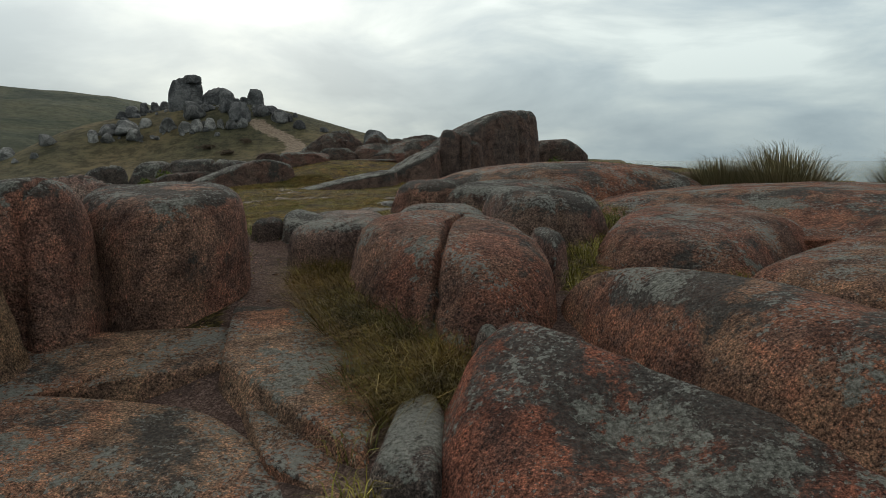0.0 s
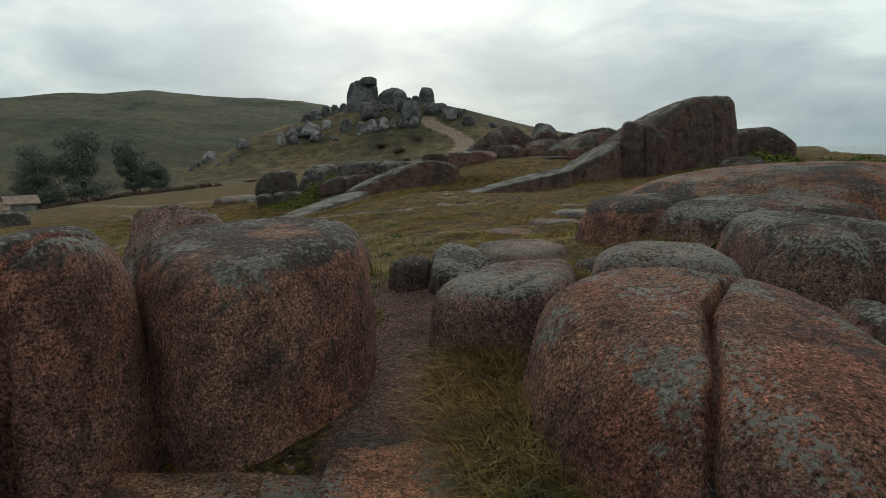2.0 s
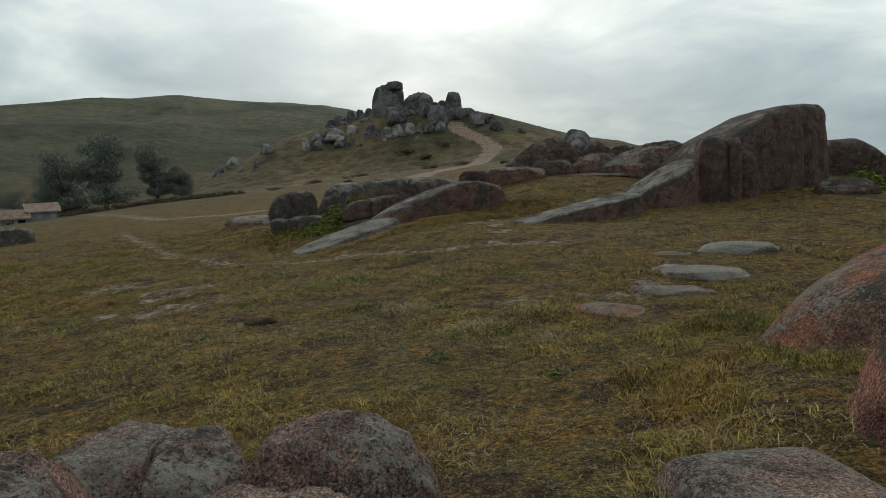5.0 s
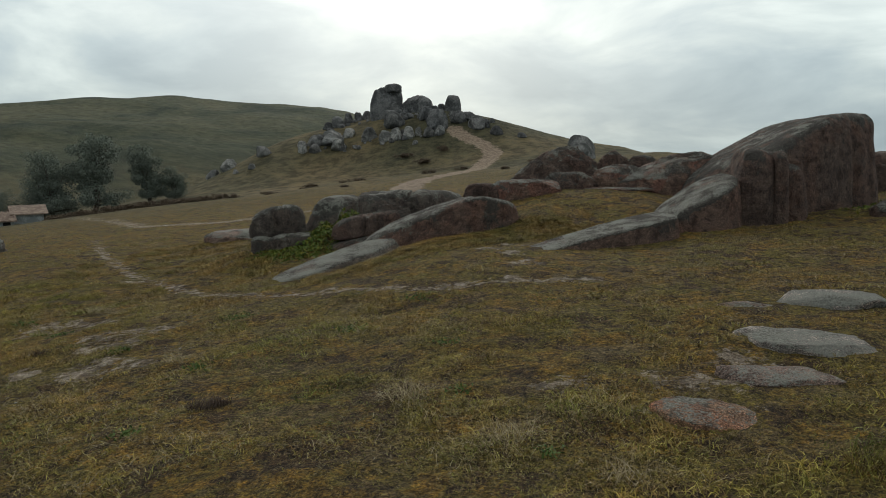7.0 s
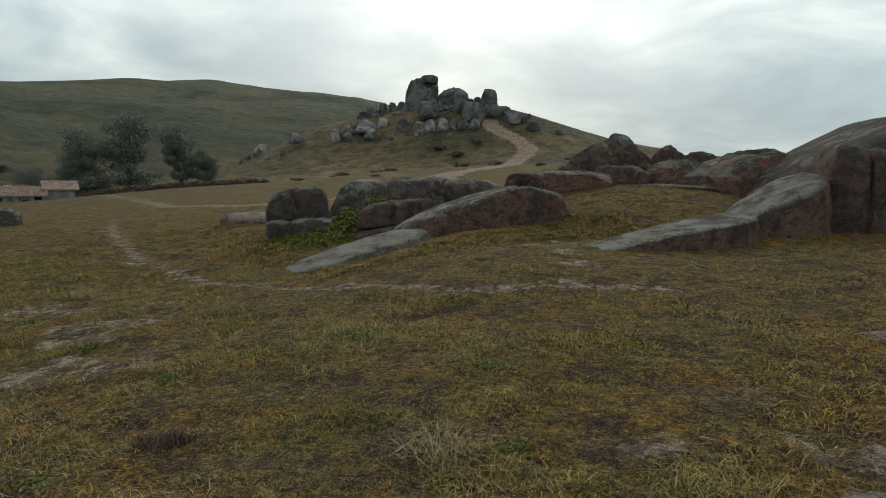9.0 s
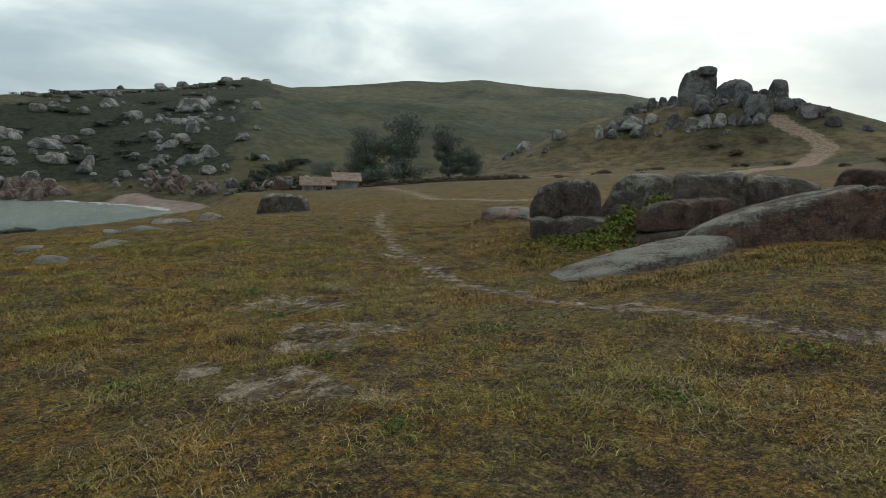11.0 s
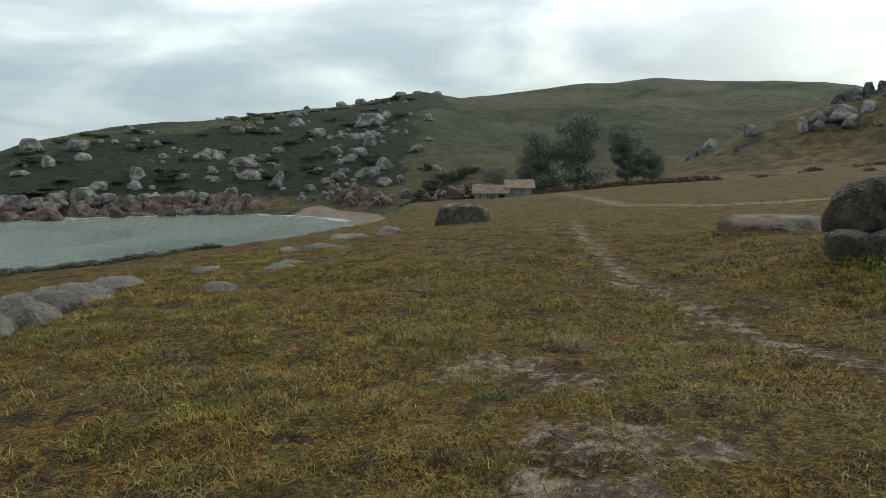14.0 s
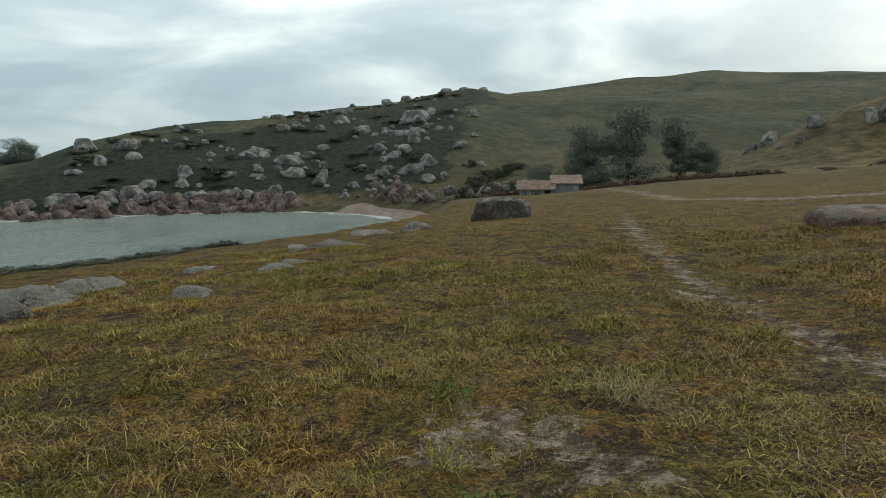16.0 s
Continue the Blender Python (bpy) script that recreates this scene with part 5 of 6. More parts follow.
def hut():
    base = new("fishing_hut")
    x, y = -67.0, 63.6
    base.matrix_world = pose(x, y, gz(x, y) - 0.95, 0, 0, 52) @ Matrix.Diagonal((0.88, 0.88, 0.9, 1))
    tagged(base, "low whitewashed hut with a weathered tiled roof", "hut", kind="thing")
    bm = bmesh.new()
    wall_with_gable(bm, -3.9, 0.4, -2.0, 2.4, 1.55, 2.35)
    wall = part("wall", bm, M_WALL, base, "stained whitewashed wall")
    bm = bmesh.new()
    gable_roof(bm, -4.3, 0.7, -2.5, 2.9, 1.5, 2.45)
    roof = part("roof", bm, M_ROOF, base, "sagging brown tiled roof")
    for i in range(9):
        bm = bmesh.new()
        xx = -4.2 + i * 0.58
        v = [bm.verts.new(p) for p in ((xx, -2.52, 1.64), (xx + 0.16, -2.52, 1.64), (xx + 0.16, 0.2, 2.62), (xx, 0.2, 2.62), (xx, -2.52, 1.72), (xx + 0.16, -2.52, 1.72), (xx + 0.16, 0.2, 2.70), (xx, 0.2, 2.70))]
        for f in ((0, 3, 2, 1), (4, 5, 6, 7), (0, 1, 5, 4), (1, 2, 6, 5), (2, 3, 7, 6), (3, 0, 4, 7)):
            bm.faces.new([v[k] for k in f])
        part("tile_row", bm, M_ROOF, roof)
    bm = bmesh.new()
    wall_with_gable(bm, 0.4, 3.7, -0.6, 3.6, 2.2, 3.0)
    part("wall", bm, M_WALL, base, "wall of the taller back room")
    bm = bmesh.new()
    gable_roof(bm, 0.1, 4.2, -1.1, 4.1, 2.15, 3.1)
    part("roof", bm, M_ROOF, base, "pale weathered roof of the back room")
    bm = bmesh.new()
    # no opening here: a near-black box replaces the doorway's shade
    box(bm, -0.75, 0.05, -2.03, -1.9, -0.3, 1.45)
    part("door", bm, M_INTERIOR_SHADE, base, "dark panel standing in for an open doorway")
    for xx in (-3.2, -2.3, -1.4):
        bm = bmesh.new()
        box(bm, xx, xx + 0.1, -2.06, -1.95, -0.5, 1.5)
        part("post", bm, M_WOOD, base, "dark timber post")
    bm = bmesh.new()
    # window likewise a solid box in the colour of indoor shade
    box(bm, -2.0, -1.55, -2.04, -1.9, 0.5, 1.1)
    part("window", bm, M_INTERIOR_SHADE, wall, "small dark panel standing in for a window")


hut()

# ---- plants ----
def quads_mesh(name, centres, right, up, mat):
    """Leaves: flat kites at centres with half axes right and up."""
    c, r, u = np.asarray(centres), np.asarray(right), np.asarray(up)
    verts = np.stack([c - u, c + r * 0.55, c + u, c - r * 0.55], 1).reshape(-1, 3)
    faces = np.arange(len(verts)).reshape(-1, 4)
    me = quick_mesh(name, verts, faces, False)
    me.materials.append(mat)
    return me


def leaf_cloud(rng, blobs, count, size, mat, name="crown"):
    """Leaves in many blobs (x, y, z, radius), thicker towards each blob's skin."""
    blobs = np.asarray(blobs, float)
    pick = rng.choice(len(blobs), count, p=blobs[:, 3] ** 2 / (blobs[:, 3] ** 2).sum())
    d = rng.normal(size=(count, 3))
    d /= np.linalg.norm(d, axis=1, keepdims=True)
    r = blobs[pick, 3] * rng.uniform(0.25, 1.0, count) ** 0.5
    c = blobs[pick, :3] + d * r[:, None] * np.array([1, 1, 0.75])
    a = rng.normal(size=(count, 3))
    a /= np.linalg.norm(a, axis=1, keepdims=True)
    b = np.cross(a, d + 0.01)
    b /= np.linalg.norm(b, axis=1, keepdims=True) + 1e-9
    s = size * rng.uniform(0.6, 1.4, count)[:, None]
    return quads_mesh(name, c, a * s, b * s, mat)


def limb(bm, a, b, ra, rb, sides=7):
    a, b = Vector(a), Vector(b)
    q = (b - a).to_track_quat("Z", "Y")
    rings = []
    for p, r in ((a, ra), ((a + b) / 2 + q @ Vector((ra * 0.3, 0, 0)), (ra + rb) / 2), (b, rb)):
        rings.append([bm.verts.new(p + q @ Vector((math.cos(k * 2 * math.pi / sides) * r, math.sin(k * 2 * math.pi / sides) * r, 0))) for k in range(sides)])
    for lo, hi in zip(rings, rings[1:]):
        for k in range(sides):
            bm.faces.new((lo[k], lo[(k + 1) % sides], hi[(k + 1) % sides], hi[k]))
    bm.faces.new(rings[-1])


def tree(x, y, height, spread, seed, label):
    rng = np.random.default_rng(seed)
    base = new("tree")
    base.matrix_world = pose(x, y, gz(x, y) - 0.1)
    tagged(base, label, "tree", kind="thing")
    bm = bmesh.new()
    limb(bm, (0, 0, -0.2), (0.1 * spread * 0.3, 0, height * 0.42), 0.035 * height, 0.02 * height)
    blobs = []
    for i in range(26):
        a = i * 2.4 + rng.uniform(-0.3, 0.3)
        z1 = height * rng.uniform(0.12, 0.93)
        z0 = min(height * rng.uniform(0.04, 0.40), z1 * 0.6)
        r = spread * 0.5 * rng.uniform(0.35, 0.95) * (1.15 - 0.65 * z1 / height)
        tip = (math.cos(a) * r, math.sin(a) * r, z1)
        limb(bm, (0, 0, z0), tip, 0.014 * height, 0.004 * height, 5)
        for _ in range(5):
            f = rng.uniform(0.45, 1.1)
            blobs.append((tip[0] * f + rng.normal() * 0.07 * spread, tip[1] * f + rng.normal() * 0.07 * spread, z0 + (z1 - z0) * f, spread * rng.uniform(0.09, 0.19)))
    part("trunk", bm, M_BARK, base, "dark branching trunk")
    crown = new("crown", leaf_cloud(rng, blobs, 14000, 0.014 * height, M_TREE_HAZED))
    crown.parent = base
    tagged(crown, "dense dark green crown")
    return base


tree(-77.5, 79.5, 8.6, 8.0, 11, "dark green tree with a broad uneven crown")
tree(-73.5, 83.0, 10.4, 8.5, 12, "tall broad dark green tree in a small stand")
tree(-80.5, 81.0, 6.0, 6.5, 13, "smaller dark tree at the edge of a stand")
tree(-72.0, 92.0, 9.2, 6.0, 14, "dark green tree standing apart in a hollow")
tree(-69.0, 94.0, 5.0, 5.0, 15, "low bushy tree beside a taller one")
tree(-84.0, 76.0, 4.5, 6.0, 16, "low dark thicket tree behind the hut")
for i, (az, r, h) in enumerate([(90.2, 190, 6.5), (90.9, 188, 8.0), (91.5, 192, 7.0), (92.1, 190, 6.0), (92.8, 186, 7.5)]):
    x, y = polar(az, r)
    tree(x, y, h, h * 0.9, 30 + i, "distant dark tree on the low end of the headland")


def shrub_mesh(seed, mat, flat):
    rng = np.random.default_rng(seed)
    blobs = [(rng.normal() * 0.28, rng.normal() * 0.28, flat * rng.uniform(0.0, 0.55), rng.uniform(0.18, 0.34)) for _ in range(14)]
    return leaf_cloud(rng, blobs, 750, 0.06, mat, "shrub")


SHRUBS = {m.name: [shrub_mesh(50 + i, m, 0.8) for i in range(3)] for m in (M_SHRUB, M_SCRUB)}


def shrub(x, y, w, h, mat, label, group):
    ob = new("shrub", SHRUBS[mat.name][rnd.randrange(3)])
    ob.matrix_world = pose(x, y, gz(x, y) - 0.08 * h, 0, 0, rnd.uniform(0, 360)) @ Matrix.Diagonal((w, w, h, 1))
    return tagged(ob, label, "shrub", group, "thing")


for i in range(26):
    t = i / 25
    shrub(-64.5 + 12.5 * t + rnd.uniform(-0.6, 0.6), 70.5 + 9.5 * t + rnd.uniform(-1.2, 1.2), rnd.uniform(1.3, 2.2), rnd.uniform(0.9, 1.7), M_SHRUB, "brown wind-clipped shrub in a low thicket", "brown thicket")
for i in range(16):
    t = i / 15
    shrub(-73 + 9 * t + rnd.uniform(-0.6, 0.6), 60.5 + 8 * t + rnd.uniform(-1.0, 0.2), rnd.uniform(1.0, 1.8), rnd.uniform(0.6, 1.1), M_SHRUB, "brown wind-clipped shrub beside the hut", "brown thicket")
for x, y, w, h in [(-51, 82, 3.0, 1.3), (-55, 86, 3.5, 1.0), (-43, 88, 4.5, 1.2), (-38, 92, 4.0, 1.0), (-35, 86, 3.0, 0.9), (-29, 97, 3.0, 1.2), (-25, 100, 2.5, 0.9), (-16, 84, 2.4, 0.8), (-14, 98, 4.0, 1.2), (-13, 92, 3.0, 0.8), (-33, 107, 4.5, 1.6), (-37, 110, 4.0, 1.5), (-31, 112, 3.5, 1.6), (-30, 70, 2.5, 0.6), (-40, 72, 2.8, 0.6)]:
    shrub(x, y, w * 0.55, h * 1.0, M_SHRUB, "low brown heath shrub on the slope", "heath shrubs")
for _ in range(60):
    az, u = rnd.uniform(56, 88), rnd.uniform(0.03, 0.8)
    r = float(np.interp(az, CREST_AZ, FOOT_R)) * (1 - u) + float(np.interp(az, CREST_AZ, CREST_R)) * u
    shrub(*polar(az, r), rnd.uniform(2.6, 4.4), rnd.uniform(1.0, 1.9), M_SCRUB, "dark green scrub on the bouldery hillside", "hillside scrub")
for _ in range(22):
    az, r = rnd.uniform(50, 57), rnd.uniform(92, 122)
    shrub(*polar(az, r), rnd.uniform(2, 3.2), rnd.uniform(1.4, 2.6), M_SCRUB, "dark green scrub behind the beach", "hillside scrub")
for az in (46.6, 47.2):
    shrub(*polar(az, float(np.interp(az, CREST_AZ, CREST_R)) * 0.995), 1.8, 1.7, M_SCRUB, "dark bush on the skyline", "skyline bushes")

for i in range(20):
    t = i / 19
    shrub(-29.8 - 1.2 * t + rnd.uniform(-0.3, 0.3), 11.0 + 7.5 * t + rnd.uniform(-0.3, 0.3), rnd.uniform(0.7, 1.1), rnd.uniform(0.18, 0.28), M_SCRUB, "low dark green scrub along the seaward edge", "seaward scrub")


# ---- grass ----
def blades_mesh(name, x, y, z, height, width, lean, rng, mat, bend=0.35):
    """One thin two-piece blade at each place."""
    n = len(x)
    a, la = rng.uniform(0, 2 * np.pi, n), rng.uniform(0, 2 * np.pi, n)
    side = np.stack([np.cos(a), np.sin(a), np.zeros(n)], 1) * (width / 2)[:, None]
    foot = np.stack([x, y, z - 0.01], 1)
    out = np.stack([np.cos(la), np.sin(la), np.zeros(n)], 1)
    mid = foot + out * (lean * height * 0.4)[:, None] + np.array([0, 0, 1]) * (height * 0.6)[:, None]
    tip = foot + out * (lean * height * 1.0 + bend * height * lean)[:, None] + np.array([0, 0, 1]) * (height * (1 - 0.25 * lean))[:, None]
    verts = np.stack([foot - side, foot + side, mid + side * 0.7, mid - side * 0.7, tip], 1).reshape(-1, 3)
    i = np.arange(n)[:, None] * 5
    tris = np.concatenate([i + np.array([0, 1, 2]), i + np.array([0, 2, 3]), i + np.array([3, 2, 4])], 1).reshape(-1, 3)
    me = quick_mesh(name, verts, tris, True)
    me.materials.append(mat)
    return me


def off_rocks(x, y, grow=0.86):
    keep = np.ones(len(x), bool)
    for rx, ry, ax, ay, yaw in ROCK_FEET:
        near = np.nonzero((np.abs(x - rx) < ax + ay) & (np.abs(y - ry) < ax + ay))[0]
        if len(near) == 0:
            continue
        dx, dy = x[near] - rx, y[near] - ry
        u, v = dx * math.cos(yaw) + dy * math.sin(yaw), -dx * math.sin(yaw) + dy * math.cos(yaw)
        keep[near[(np.abs(u / ax) ** 3 + np.abs(v / ay) ** 3) < grow ** 3]] = False
    for plan in ROCK_PLANS:
        near = np.nonzero((x > min(p[0] for p in plan)) & (x < max(p[0] for p in plan)) & (y > min(p[1] for p in plan)) & (y < max(p[1] for p in plan)))[0]
        if len(near):
            keep[near[inside(x[near], y[near], plan)]] = False
    return keep


def bareness(x, y):
    b = 0.95 * np.exp(-(line_distance(x, y, FOOTPATH) / 0.34) ** 2)
    for sx, sy, r in SAND:
        b = np.maximum(b, 0.9 * np.exp(-((x - sx) ** 2 + ((y - sy) * 1.3) ** 2) / (r * r)))
    grit = np.maximum(grit_floor(x, y), np.exp(-(line_distance(x, y, [(-0.9, 3.2), (-1.15, 5.2), (-1.5, 6.6)]) / 0.4) ** 2))
    return np.maximum(b, grit)


def turf(count, seed, reach, spot, mat, h0, h1, w, label, lean0=0.3, lean1=1.3, sparse=0.0):
    """Short blades thickest along the line of the walk, thinning outwards and over bare soil."""
    rng = np.random.default_rng(seed)
    line = [(-2.4, 8.5), (-3.4, 10.8), (-5.0, 12.6), (-8.0, 14.0), (-10.5, 15.5)]
    x, y = rng.uniform(-24, 4, count * 7), rng.uniform(5.2, 34, count * 7)
    d = line_distance(x, y, line)
    chance = np.clip((2.2 / (d + 0.6)) ** 1.55, 0.0, 1.0)
    patch = 0.5 + 0.5 * fbm(x * spot, y * spot, 0.0, seed, 3)
    chance = chance * np.clip(patch * 1.7 - 0.2 - sparse, 0.05, 1) * (1 - np.clip(bareness(x, y) * 1.6 - 0.08 + 0.45 * vnoise(x * 3.4, y * 3.4, 0.0, 8), 0, 0.93))
    keep = (rng.uniform(0, 1, len(x)) < chance * reach) & off_rocks(x, y)
    x, y = x[keep][:count], y[keep][:count]
    n = len(x)
    d = line_distance(x, y, line)
    tall = 0.4 + 1.5 * np.clip(0.5 + 0.6 * fbm(x * 1.6, y * 1.6, 0.0, 88, 4), 0, 1) ** 1.5
    h = rng.uniform(h0, h1, n) * tall
    me = blades_mesh("turf", x, y, ground_z(x, y), h, w * rng.uniform(0.6, 1.4, n) * (1 + 0.09 * d), rng.uniform(lean0, lean1, n), rng, mat)
    return tagged(new("turf", me), label, "grass", kind="stuff")


turf(285000, 401, 0.9, 0.5, M_TURF, 0.018, 0.05, 0.006, "short brown and russet turf grass", 0.5, 1.9)
turf(135000, 402, 0.9, 0.42, M_GREEN_TURF, 0.02, 0.05, 0.006, "short olive green turf grass", 0.5, 1.8)
turf(80000, 403, 0.5, 0.8, M_STRAW, 0.03, 0.07, 0.004, "dry straw lying in the turf", 1.4, 2.8, 0.1)


def tufts(places, seed, mat, label, name="grass_tuft", blades=170, h=0.2, w=0.006, lean=(0.2, 1.2)):
    """Tufts of longer blades as one patch: places of (x, y, radius)."""
    rng = np.random.default_rng(seed)
    xs, ys = [], []
    for x, y, r in places:
        n = int(blades * (r / 0.2) ** 1.6)
        a, q = rng.uniform(0, 2 * np.pi, n), r * np.sqrt(rng.uniform(0, 1, n))
        xs.append(x + q * np.cos(a)), ys.append(y + q * np.sin(a))
    x, y = np.concatenate(xs), np.concatenate(ys)
    n = len(x)
    me = blades_mesh(name, x, y, ground_z(x, y), h * rng.uniform(0.45, 1.15, n), w * rng.uniform(0.6, 1.4, n), rng.uniform(*lean, n), rng, mat)
    return tagged(new(name, me), label, "grass", kind="stuff")


rng = np.random.default_rng(77)
GAP_LINE = [(-0.86, 5.0), (-0.64, 4.5), (-0.40, 3.9), (-0.08, 3.42), (0.04, 3.05)]
GAP = []
for t in np.linspace(0, 3.999, 44):
    (ax, ay), (bx, by) = GAP_LINE[int(t)], GAP_LINE[int(t) + 1]
    GAP.append((ax + (bx - ax) * (t % 1) + rng.normal() * 0.10, ay + (by - ay) * (t % 1) + rng.normal() * 0.10, rng.uniform(0.1, 0.2)))
tufts(GAP[::2], 61, M_RANK, "rank yellow-green grass filling the gap between boulders", h=0.26, blades=260, w=0.006, lean=(0.3, 1.5))
tufts(GAP, 60, M_RANK, "russet grass filling the gap between boulders", h=0.2, blades=330, w=0.006, lean=(0.5, 1.9))
tufts([(x + 0.04, y - 0.03, r) for x, y, r in GAP[::2]], 62, M_STRAW, "dry straw among the rank grass", blades=60, h=0.2, w=0.003, lean=(0.6, 2.0))
CREVICE = [(1.72, 6.6, 0.14), (1.95, 6.85, 0.16), (2.3, 7.1, 0.18), (2.8, 7.2, 0.16), (3.3, 7.0, 0.15), (1.2, 8.55, 0.2), (1.7, 8.5, 0.2), (0.8, 8.65, 0.18), (2.2, 8.4, 0.2), (2.8, 8.5, 0.2), (1.05, 4.95, 0.08), (1.2, 5.05, 0.08), (1.9, 4.35, 0.1), (2.15, 4.45, 0.1), (0.94, 4.55, 0.07), (1.02, 4.3, 0.1), (1.0, 4.75, 0.1), (1.25, 5.35, 0.14), (1.5, 5.75, 0.16), (1.75, 6.0, 0.15), (1.95, 6.2, 0.18), (2.0, 4.2, 0.12), (2.3, 4.3, 0.1), (1.05, 3.95, 0.08), (0.5, 3.65, 0.1), (0.1, 2.95, 0.12), (0.2, 2.65, 0.1), (-0.35, 2.65, 0.1), (-0.3, 2.3, 0.09),
           (0.7, 7.1, 0.2), (1.0, 7.3, 0.2), (0.4, 7.5, 0.18), (0.2, 7.2, 0.2), (1.5, 7.4, 0.2), (2.1, 7.3, 0.15), (-1.1, 5.6, 0.1), (-0.45, 6.5, 0.15), (-0.6, 6.7, 0.15), (-0.2, 6.45, 0.12), (0.35, 6.6, 0.16), (-1.35, 6.9, 0.15), (-1.75, 6.6, 0.12), (-2.4, 6.35, 0.12), (-2.9, 6.6, 0.2), (-2.75, 6.55, 0.12), (-2.8, 7.0, 0.12), (-2.1, 6.9, 0.12), (-3.25, 6.5, 0.14), (-2.0, 6.3, 0.12), (-3.3, 5.8, 0.25), (-3.4, 5.0, 0.2)]
tufts(CREVICE, 63, M_GREEN_TURF, "grass growing in the cracks between granite boulders", h=0.15)
tufts(CREVICE, 64, M_STRAW, "dry straw in the cracks between boulders", blades=70, h=0.14, w=0.004, lean=(0.6, 1.8))
BANK = [(rng.uniform(-1.6, 2.4), rng.uniform(7.2, 9.6), rng.uniform(0.15, 0.32)) for _ in range(26)] + [(rng.uniform(-1.3, 0.4), rng.uniform(8.6, 11.5), rng.uniform(0.15, 0.3)) for _ in range(18)]
BANK = [b for b in BANK if off_rocks(np.array([b[0]]), np.array([b[1]]), 0.8)[0]]
tufts(BANK, 65, M_GREEN_TURF, "thick green grass at the foot of the granite dome", h=0.10, blades=120, lean=(0.4, 1.6))
tufts(BANK[::2], 73, M_RANK, "russet grass at the foot of the granite dome", h=0.12, blades=160, lean=(0.4, 1.6))
OUT = []
for t in np.linspace(0, 1, 70):
    for side in (0.75, 1.25, 1.9):
        OUT.append((-9.0 + 4.6 * t + 0.62 * side + rng.normal() * 0.2, 19.2 + 3.9 * t - 0.55 * side + rng.normal() * 0.2, rng.uniform(0.15, 0.35)))
OUT = [b for b in OUT if off_rocks(np.array([b[0]]), np.array([b[1]]), 0.9)[0]]
tufts(OUT, 66, M_TURF, "thick russet grass on the bank below the grey slab", h=0.075, w=0.010, blades=150, lean=(0.6, 1.8))
OUT2 = [(rng.uniform(-17, -9.5), rng.uniform(19.5, 26), rng.uniform(0.15, 0.4)) for _ in range(130)]
OUT2 = [b for b in OUT2 if off_rocks(np.array([b[0]]), np.array([b[1]]), 0.95)[0] and bareness(np.array([b[0]]), np.array([b[1]]))[0] < 0.2]
tufts(OUT2, 67, M_TURF, "russet grass beside the dark rocks", h=0.08, w=0.010, blades=110, lean=(0.6, 1.8))
SEAWARD = [(rng.uniform(-25, -11), rng.uniform(9.5, 19), rng.uniform(0.15, 0.4)) for _ in range(430)]
SEAWARD = [b for b in SEAWARD if off_rocks(np.array([b[0]]), np.array([b[1]]), 0.95)[0]]
tufts(SEAWARD, 68, M_TURF, "thick orange-brown grass on the seaward slope", h=0.08, w=0.008, blades=90, lean=(0.4, 1.7))
tufts(SEAWARD[::2], 69, M_GREEN_TURF, "green grass on the seaward slope", h=0.085, w=0.008, blades=90, lean=(0.4, 1.7))


def tussock(x, y, w, h, seed, label):
    rng = np.random.default_rng(seed)
    n = 3600
    a, q = rng.uniform(0, 2 * np.pi, n), np.sqrt(rng.uniform(0, 1, n)) * w * 0.36
    out = np.stack([np.cos(a), np.sin(a)], 1)
    foot = np.stack([q * out[:, 0], q * out[:, 1], np.full(n, -0.03)], 1)
    hh, le = h * rng.uniform(0.35, 1.1, n) * (1.05 - 0.45 * (q / (w * 0.36)) ** 2), w * 0.3 * rng.uniform(0.1, 1.3, n) * (0.4 + q / (w * 0.36))
    le = np.stack([out[:, 0] * le - 0.16 * hh, out[:, 1] * le, hh], 1)
    side = np.stack([-out[:, 1], out[:, 0], np.zeros(n)], 1) * 0.004
    m1 = foot + le * np.array([0.22, 0.22, 0.55])
    m2 = foot + le * np.array([0.55, 0.55, 0.92])
    tip = foot + le
    verts = np.stack([foot - side, foot + side, m1 + side, m1 - side, m2 + side * 0.6, m2 - side * 0.6, tip], 1).reshape(-1, 3)
    i = np.arange(n)[:, None] * 7
    tris = np.concatenate([i + np.array(t) for t in ((0, 1, 2), (0, 2, 3), (3, 2, 4), (3, 4, 5), (5, 4, 6))], 1).reshape(-1, 3)
    me = quick_mesh("tussock", verts, tris)
    me.materials.append(M_TUSSOCK)
    ob = new("grass_tussock", me)
    ob.location = (x, y, gz(x, y) + 0.12)
    return tagged(ob, label, "tussock", "coastal tussocks", "thing")


tussock(5.2, 9.9, 1.9, 0.95, 71, "tall dry coastal grass tussock blown by the wind")
tussock(4.4, 10.2, 1.4, 0.75, 72, "dry coastal grass tussock at the edge of the dome")
tussock(7.2, 9.6, 1.5, 0.95, 73, "tall dry coastal grass tussock on the skyline")


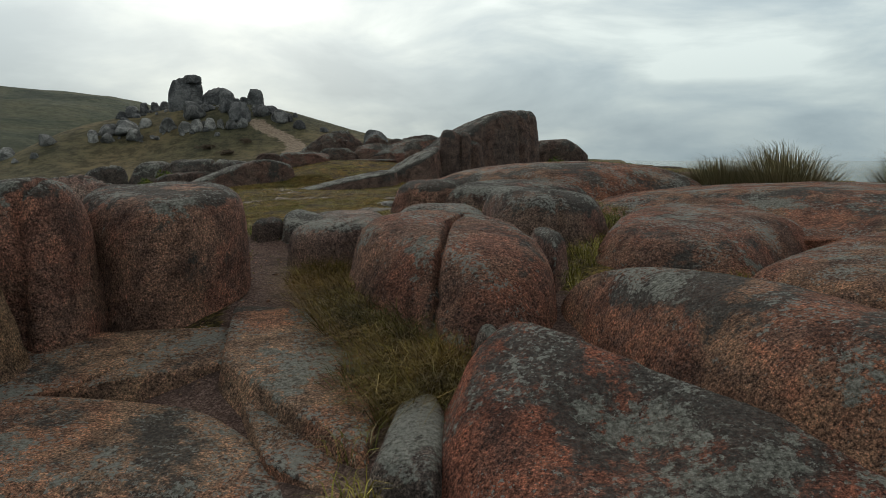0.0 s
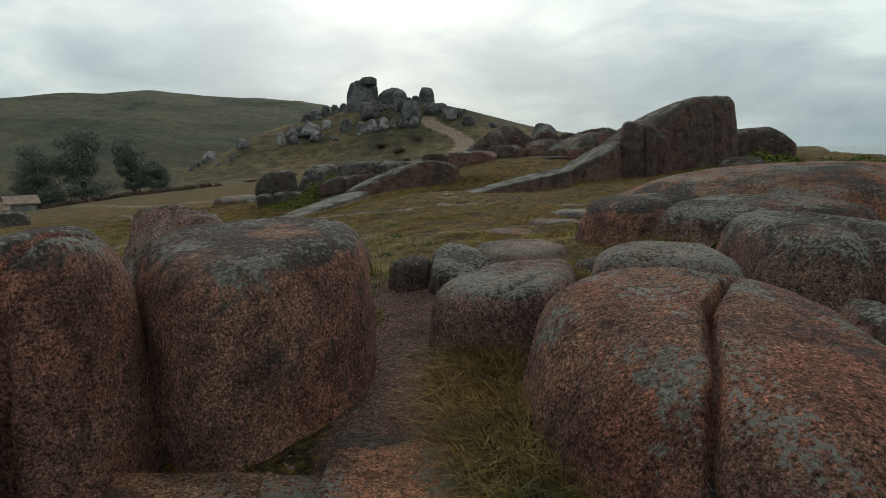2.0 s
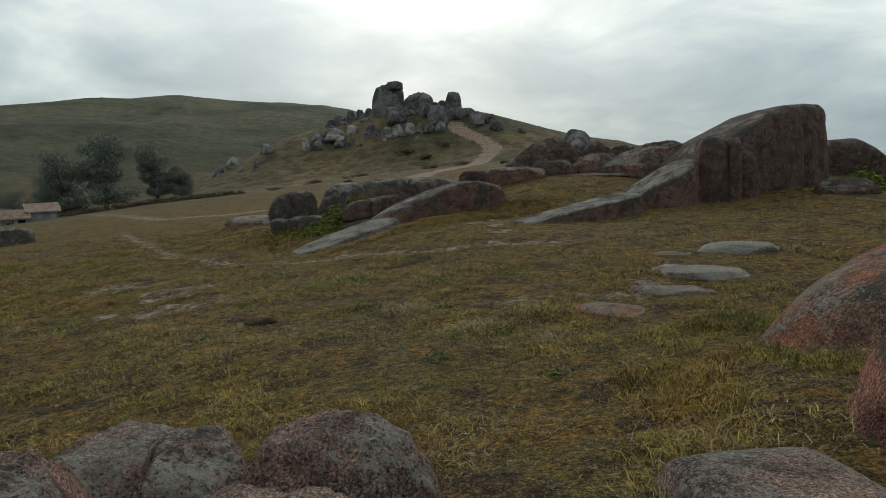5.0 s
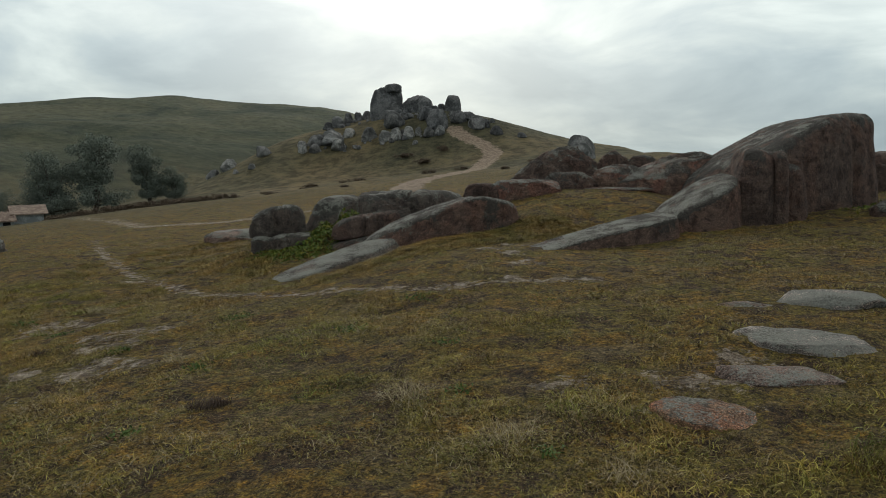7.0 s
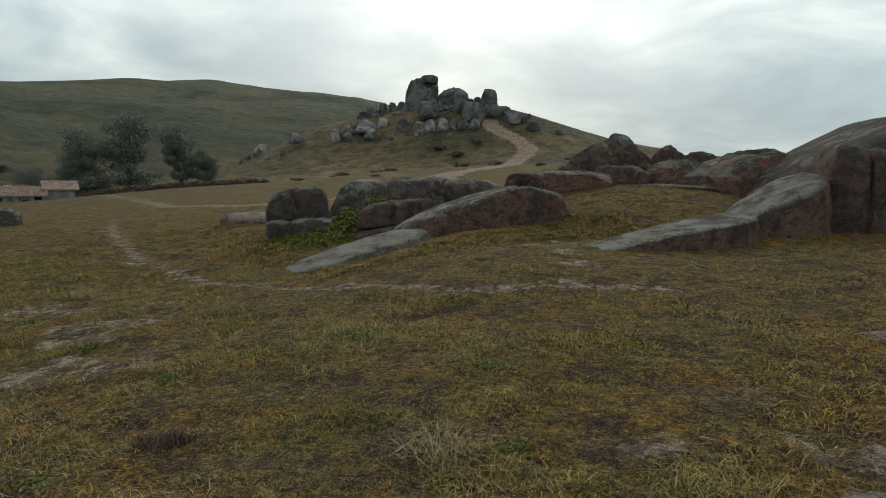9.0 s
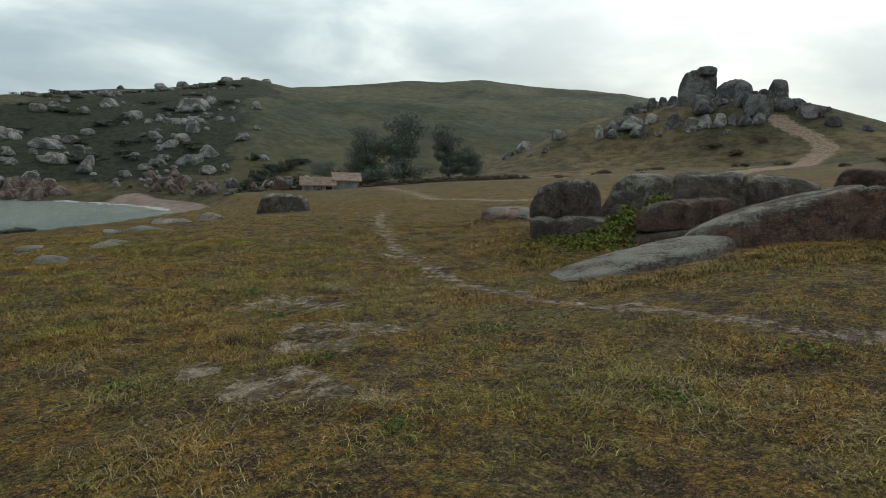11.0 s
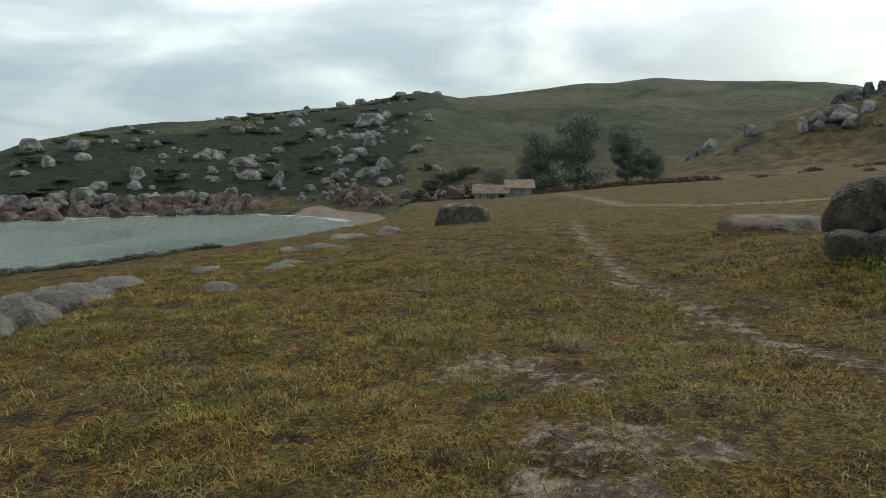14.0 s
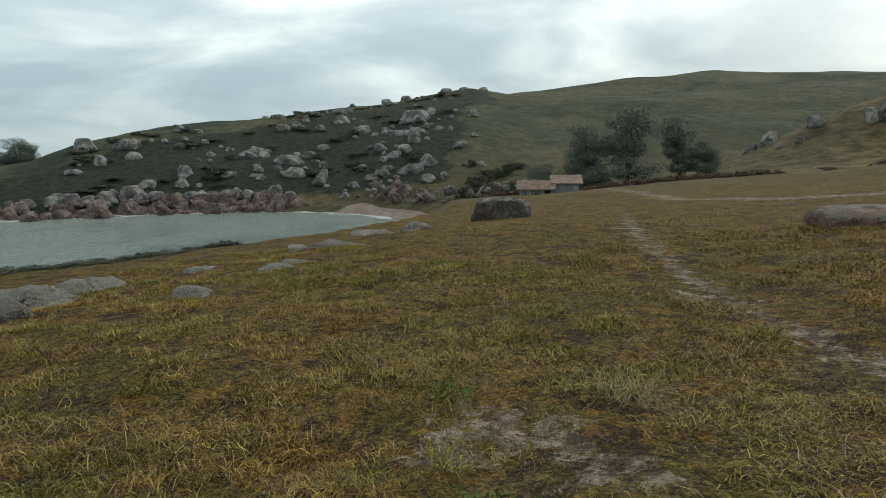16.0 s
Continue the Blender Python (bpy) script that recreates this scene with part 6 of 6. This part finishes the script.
def creeper(x, y, w, d, h, count, seed, label, leaf=0.07, mat=None, name="leafy_creeper", group="leafy creepers"):
    """Fleshy leaves heaped over the ground and rocks."""
    rng = np.random.default_rng(seed)
    px, py = rng.normal(size=count) * w / 2.6, rng.normal(size=count) * d / 2.6
    hz = h * np.exp(-((px / w * 2) ** 2 + (py / d * 2) ** 2)) * (0.6 + 0.5 * vnoise(px * 3, py * 3, 0.0, seed))
    c = np.stack([px, py, ground_z(x + px, y + py) - gz(x, y) + hz * rng.uniform(0.6, 1.05, count)], 1)
    a = rng.normal(size=(count, 3)) * np.array([1, 1, 0.4])
    a /= np.linalg.norm(a, axis=1, keepdims=True)
    b = rng.normal(size=(count, 3)) * np.array([1, 1, 0.6]) + np.array([0, 0, 0.5])
    b /= np.linalg.norm(b, axis=1, keepdims=True)
    s = leaf * rng.uniform(0.7, 1.3, count)[:, None]
    ob = new(name, quads_mesh("leaves", c, a * s * 0.8, b * s, mat or M_LEAFY))
    ob.location = (x, y, gz(x, y))
    return tagged(ob, label, name.split("_")[-1], group, "thing")


creeper(-9.55, 22.05, 1.3, 1.3, 0.62, 1900, 81, "bright green fleshy-leaved creeper between dark rocks", 0.06)
creeper(-8.85, 23.2, 2.2, 0.8, 0.98, 1700, 82, "yellow-green creeper growing behind the ribbed boulder", 0.06)
creeper(-9.9, 20.9, 1.4, 0.7, 0.22, 800, 83, "green creeper spreading over the turf", 0.055)
creeper(4.9, 25.4, 2.0, 1.4, 0.75, 1300, 84, "leafy green bush at the foot of the great rock")
creeper(7.0, 24.5, 2.2, 1.4, 0.55, 1000, 85, "low green creeper at the foot of the outcrop")
creeper(-2.55, 5.05, 0.35, 0.35, 0.35, 120, 87, "green weeds between two upright boulders")
creeper(0.95, 7.0, 0.9, 0.4, 0.12, 300, 86, "low green weeds beside the dome")
WEEDS = [(-8.66, 14.0, 0.22), (-10.6, 14.9, 0.25), (-4.1, 13.7, 0.2), (-7.9, 15.6, 0.3), (-3.6, 12.3, 0.16), (-5.6, 14.6, 0.28), (-6.9, 13.2, 0.2), (-2.7, 11.2, 0.14), (-3.1, 10.3, 0.14), (-9.6, 12.6, 0.22), (-12.0, 15.6, 0.3), (-5.1, 15.9, 0.3), (-2.0, 9.6, 0.14), (-6.3, 11.4, 0.2)]
wx, wy = [], []
for x, y, w in WEEDS:
    wx.append(x + rng.normal(size=int(330 * w)) * w / 2.6), wy.append(y + rng.normal(size=int(330 * w)) * w / 3.2)
wx, wy = np.concatenate(wx), np.concatenate(wy)
wa, wb = rng.normal(size=(len(wx), 3)) * np.array([1, 1, 0.4]), rng.normal(size=(len(wx), 3)) * np.array([1, 1, 0.6]) + np.array([0, 0, 0.5])
weed_mesh = quads_mesh("weeds", np.stack([wx, wy, ground_z(wx, wy) + rng.uniform(0.01, 0.045, len(wx))], 1), wa / np.linalg.norm(wa, axis=1, keepdims=True) * 0.021, wb / np.linalg.norm(wb, axis=1, keepdims=True) * 0.026, M_WEED)
tagged(new("broadleaf_weeds", weed_mesh), "small bright green weeds flat in the turf", "weeds", kind="stuff")
tufts([(-5.95, 12.0, 0.16), (-5.85, 12.1, 0.1), (-9.9, 13.9, 0.08)], 71, M_DEAD, "dead dark brown tuft in the meadow", h=0.13, blades=420, w=0.005, lean=(0.2, 1.4))
tufts([(-3.0, 11.4, 0.16), (-4.05, 12.2, 0.2), (-7.3, 13.4, 0.14), (-11.2, 16.4, 0.2), (-2.2, 10.9, 0.12)], 72, M_STRAW, "tuft of dry straw spreading over the turf", h=0.16, blades=200, w=0.004, lean=(0.8, 2.4))


# ---- loose grit and stones ----
def scatter_stones(count, seed, region, lo, hi, mat, label):
    """Small angular stones lying on the ground, joined."""
    rng = np.random.default_rng(seed)
    base, faces = BALLS[6]
    x0, x1, y0, y1 = region
    verts, out, n = [], [], 0
    for _ in range(count):
        x, y = rng.uniform(x0, x1), rng.uniform(y0, y1)
        s = lo * (hi / lo) ** (rng.uniform() ** 2.2)
        k = base * (1 + 0.3 * rng.normal(size=3)) * s / 2 * np.array([1, 1, 0.7])
        verts.append(k + np.array([x, y, 0.0])), out.append(faces + n)
        n += len(base)
    v = np.concatenate(verts)
    c = v.reshape(count, -1, 3)[:, :, :2].mean(axis=1)
    v[:, 2] += np.repeat(ground_z(c[:, 0], c[:, 1]), len(base))
    me = quick_mesh("stones", v, np.concatenate(out), False)
    me.materials.append(mat)
    return tagged(new("loose_stones", me), label, "stones", kind="stuff")


scatter_stones(420, 501, (-1.9, -0.35, 2.6, 7.0), 0.006, 0.04, M_GRANITE_SLAB, "granite grit and small stones on the trodden gap")
scatter_stones(220, 502, (-11.5, -7.5, 12.2, 15.6), 0.008, 0.035, M_GRANITE_PALE, "small pale stones on the bare sand")
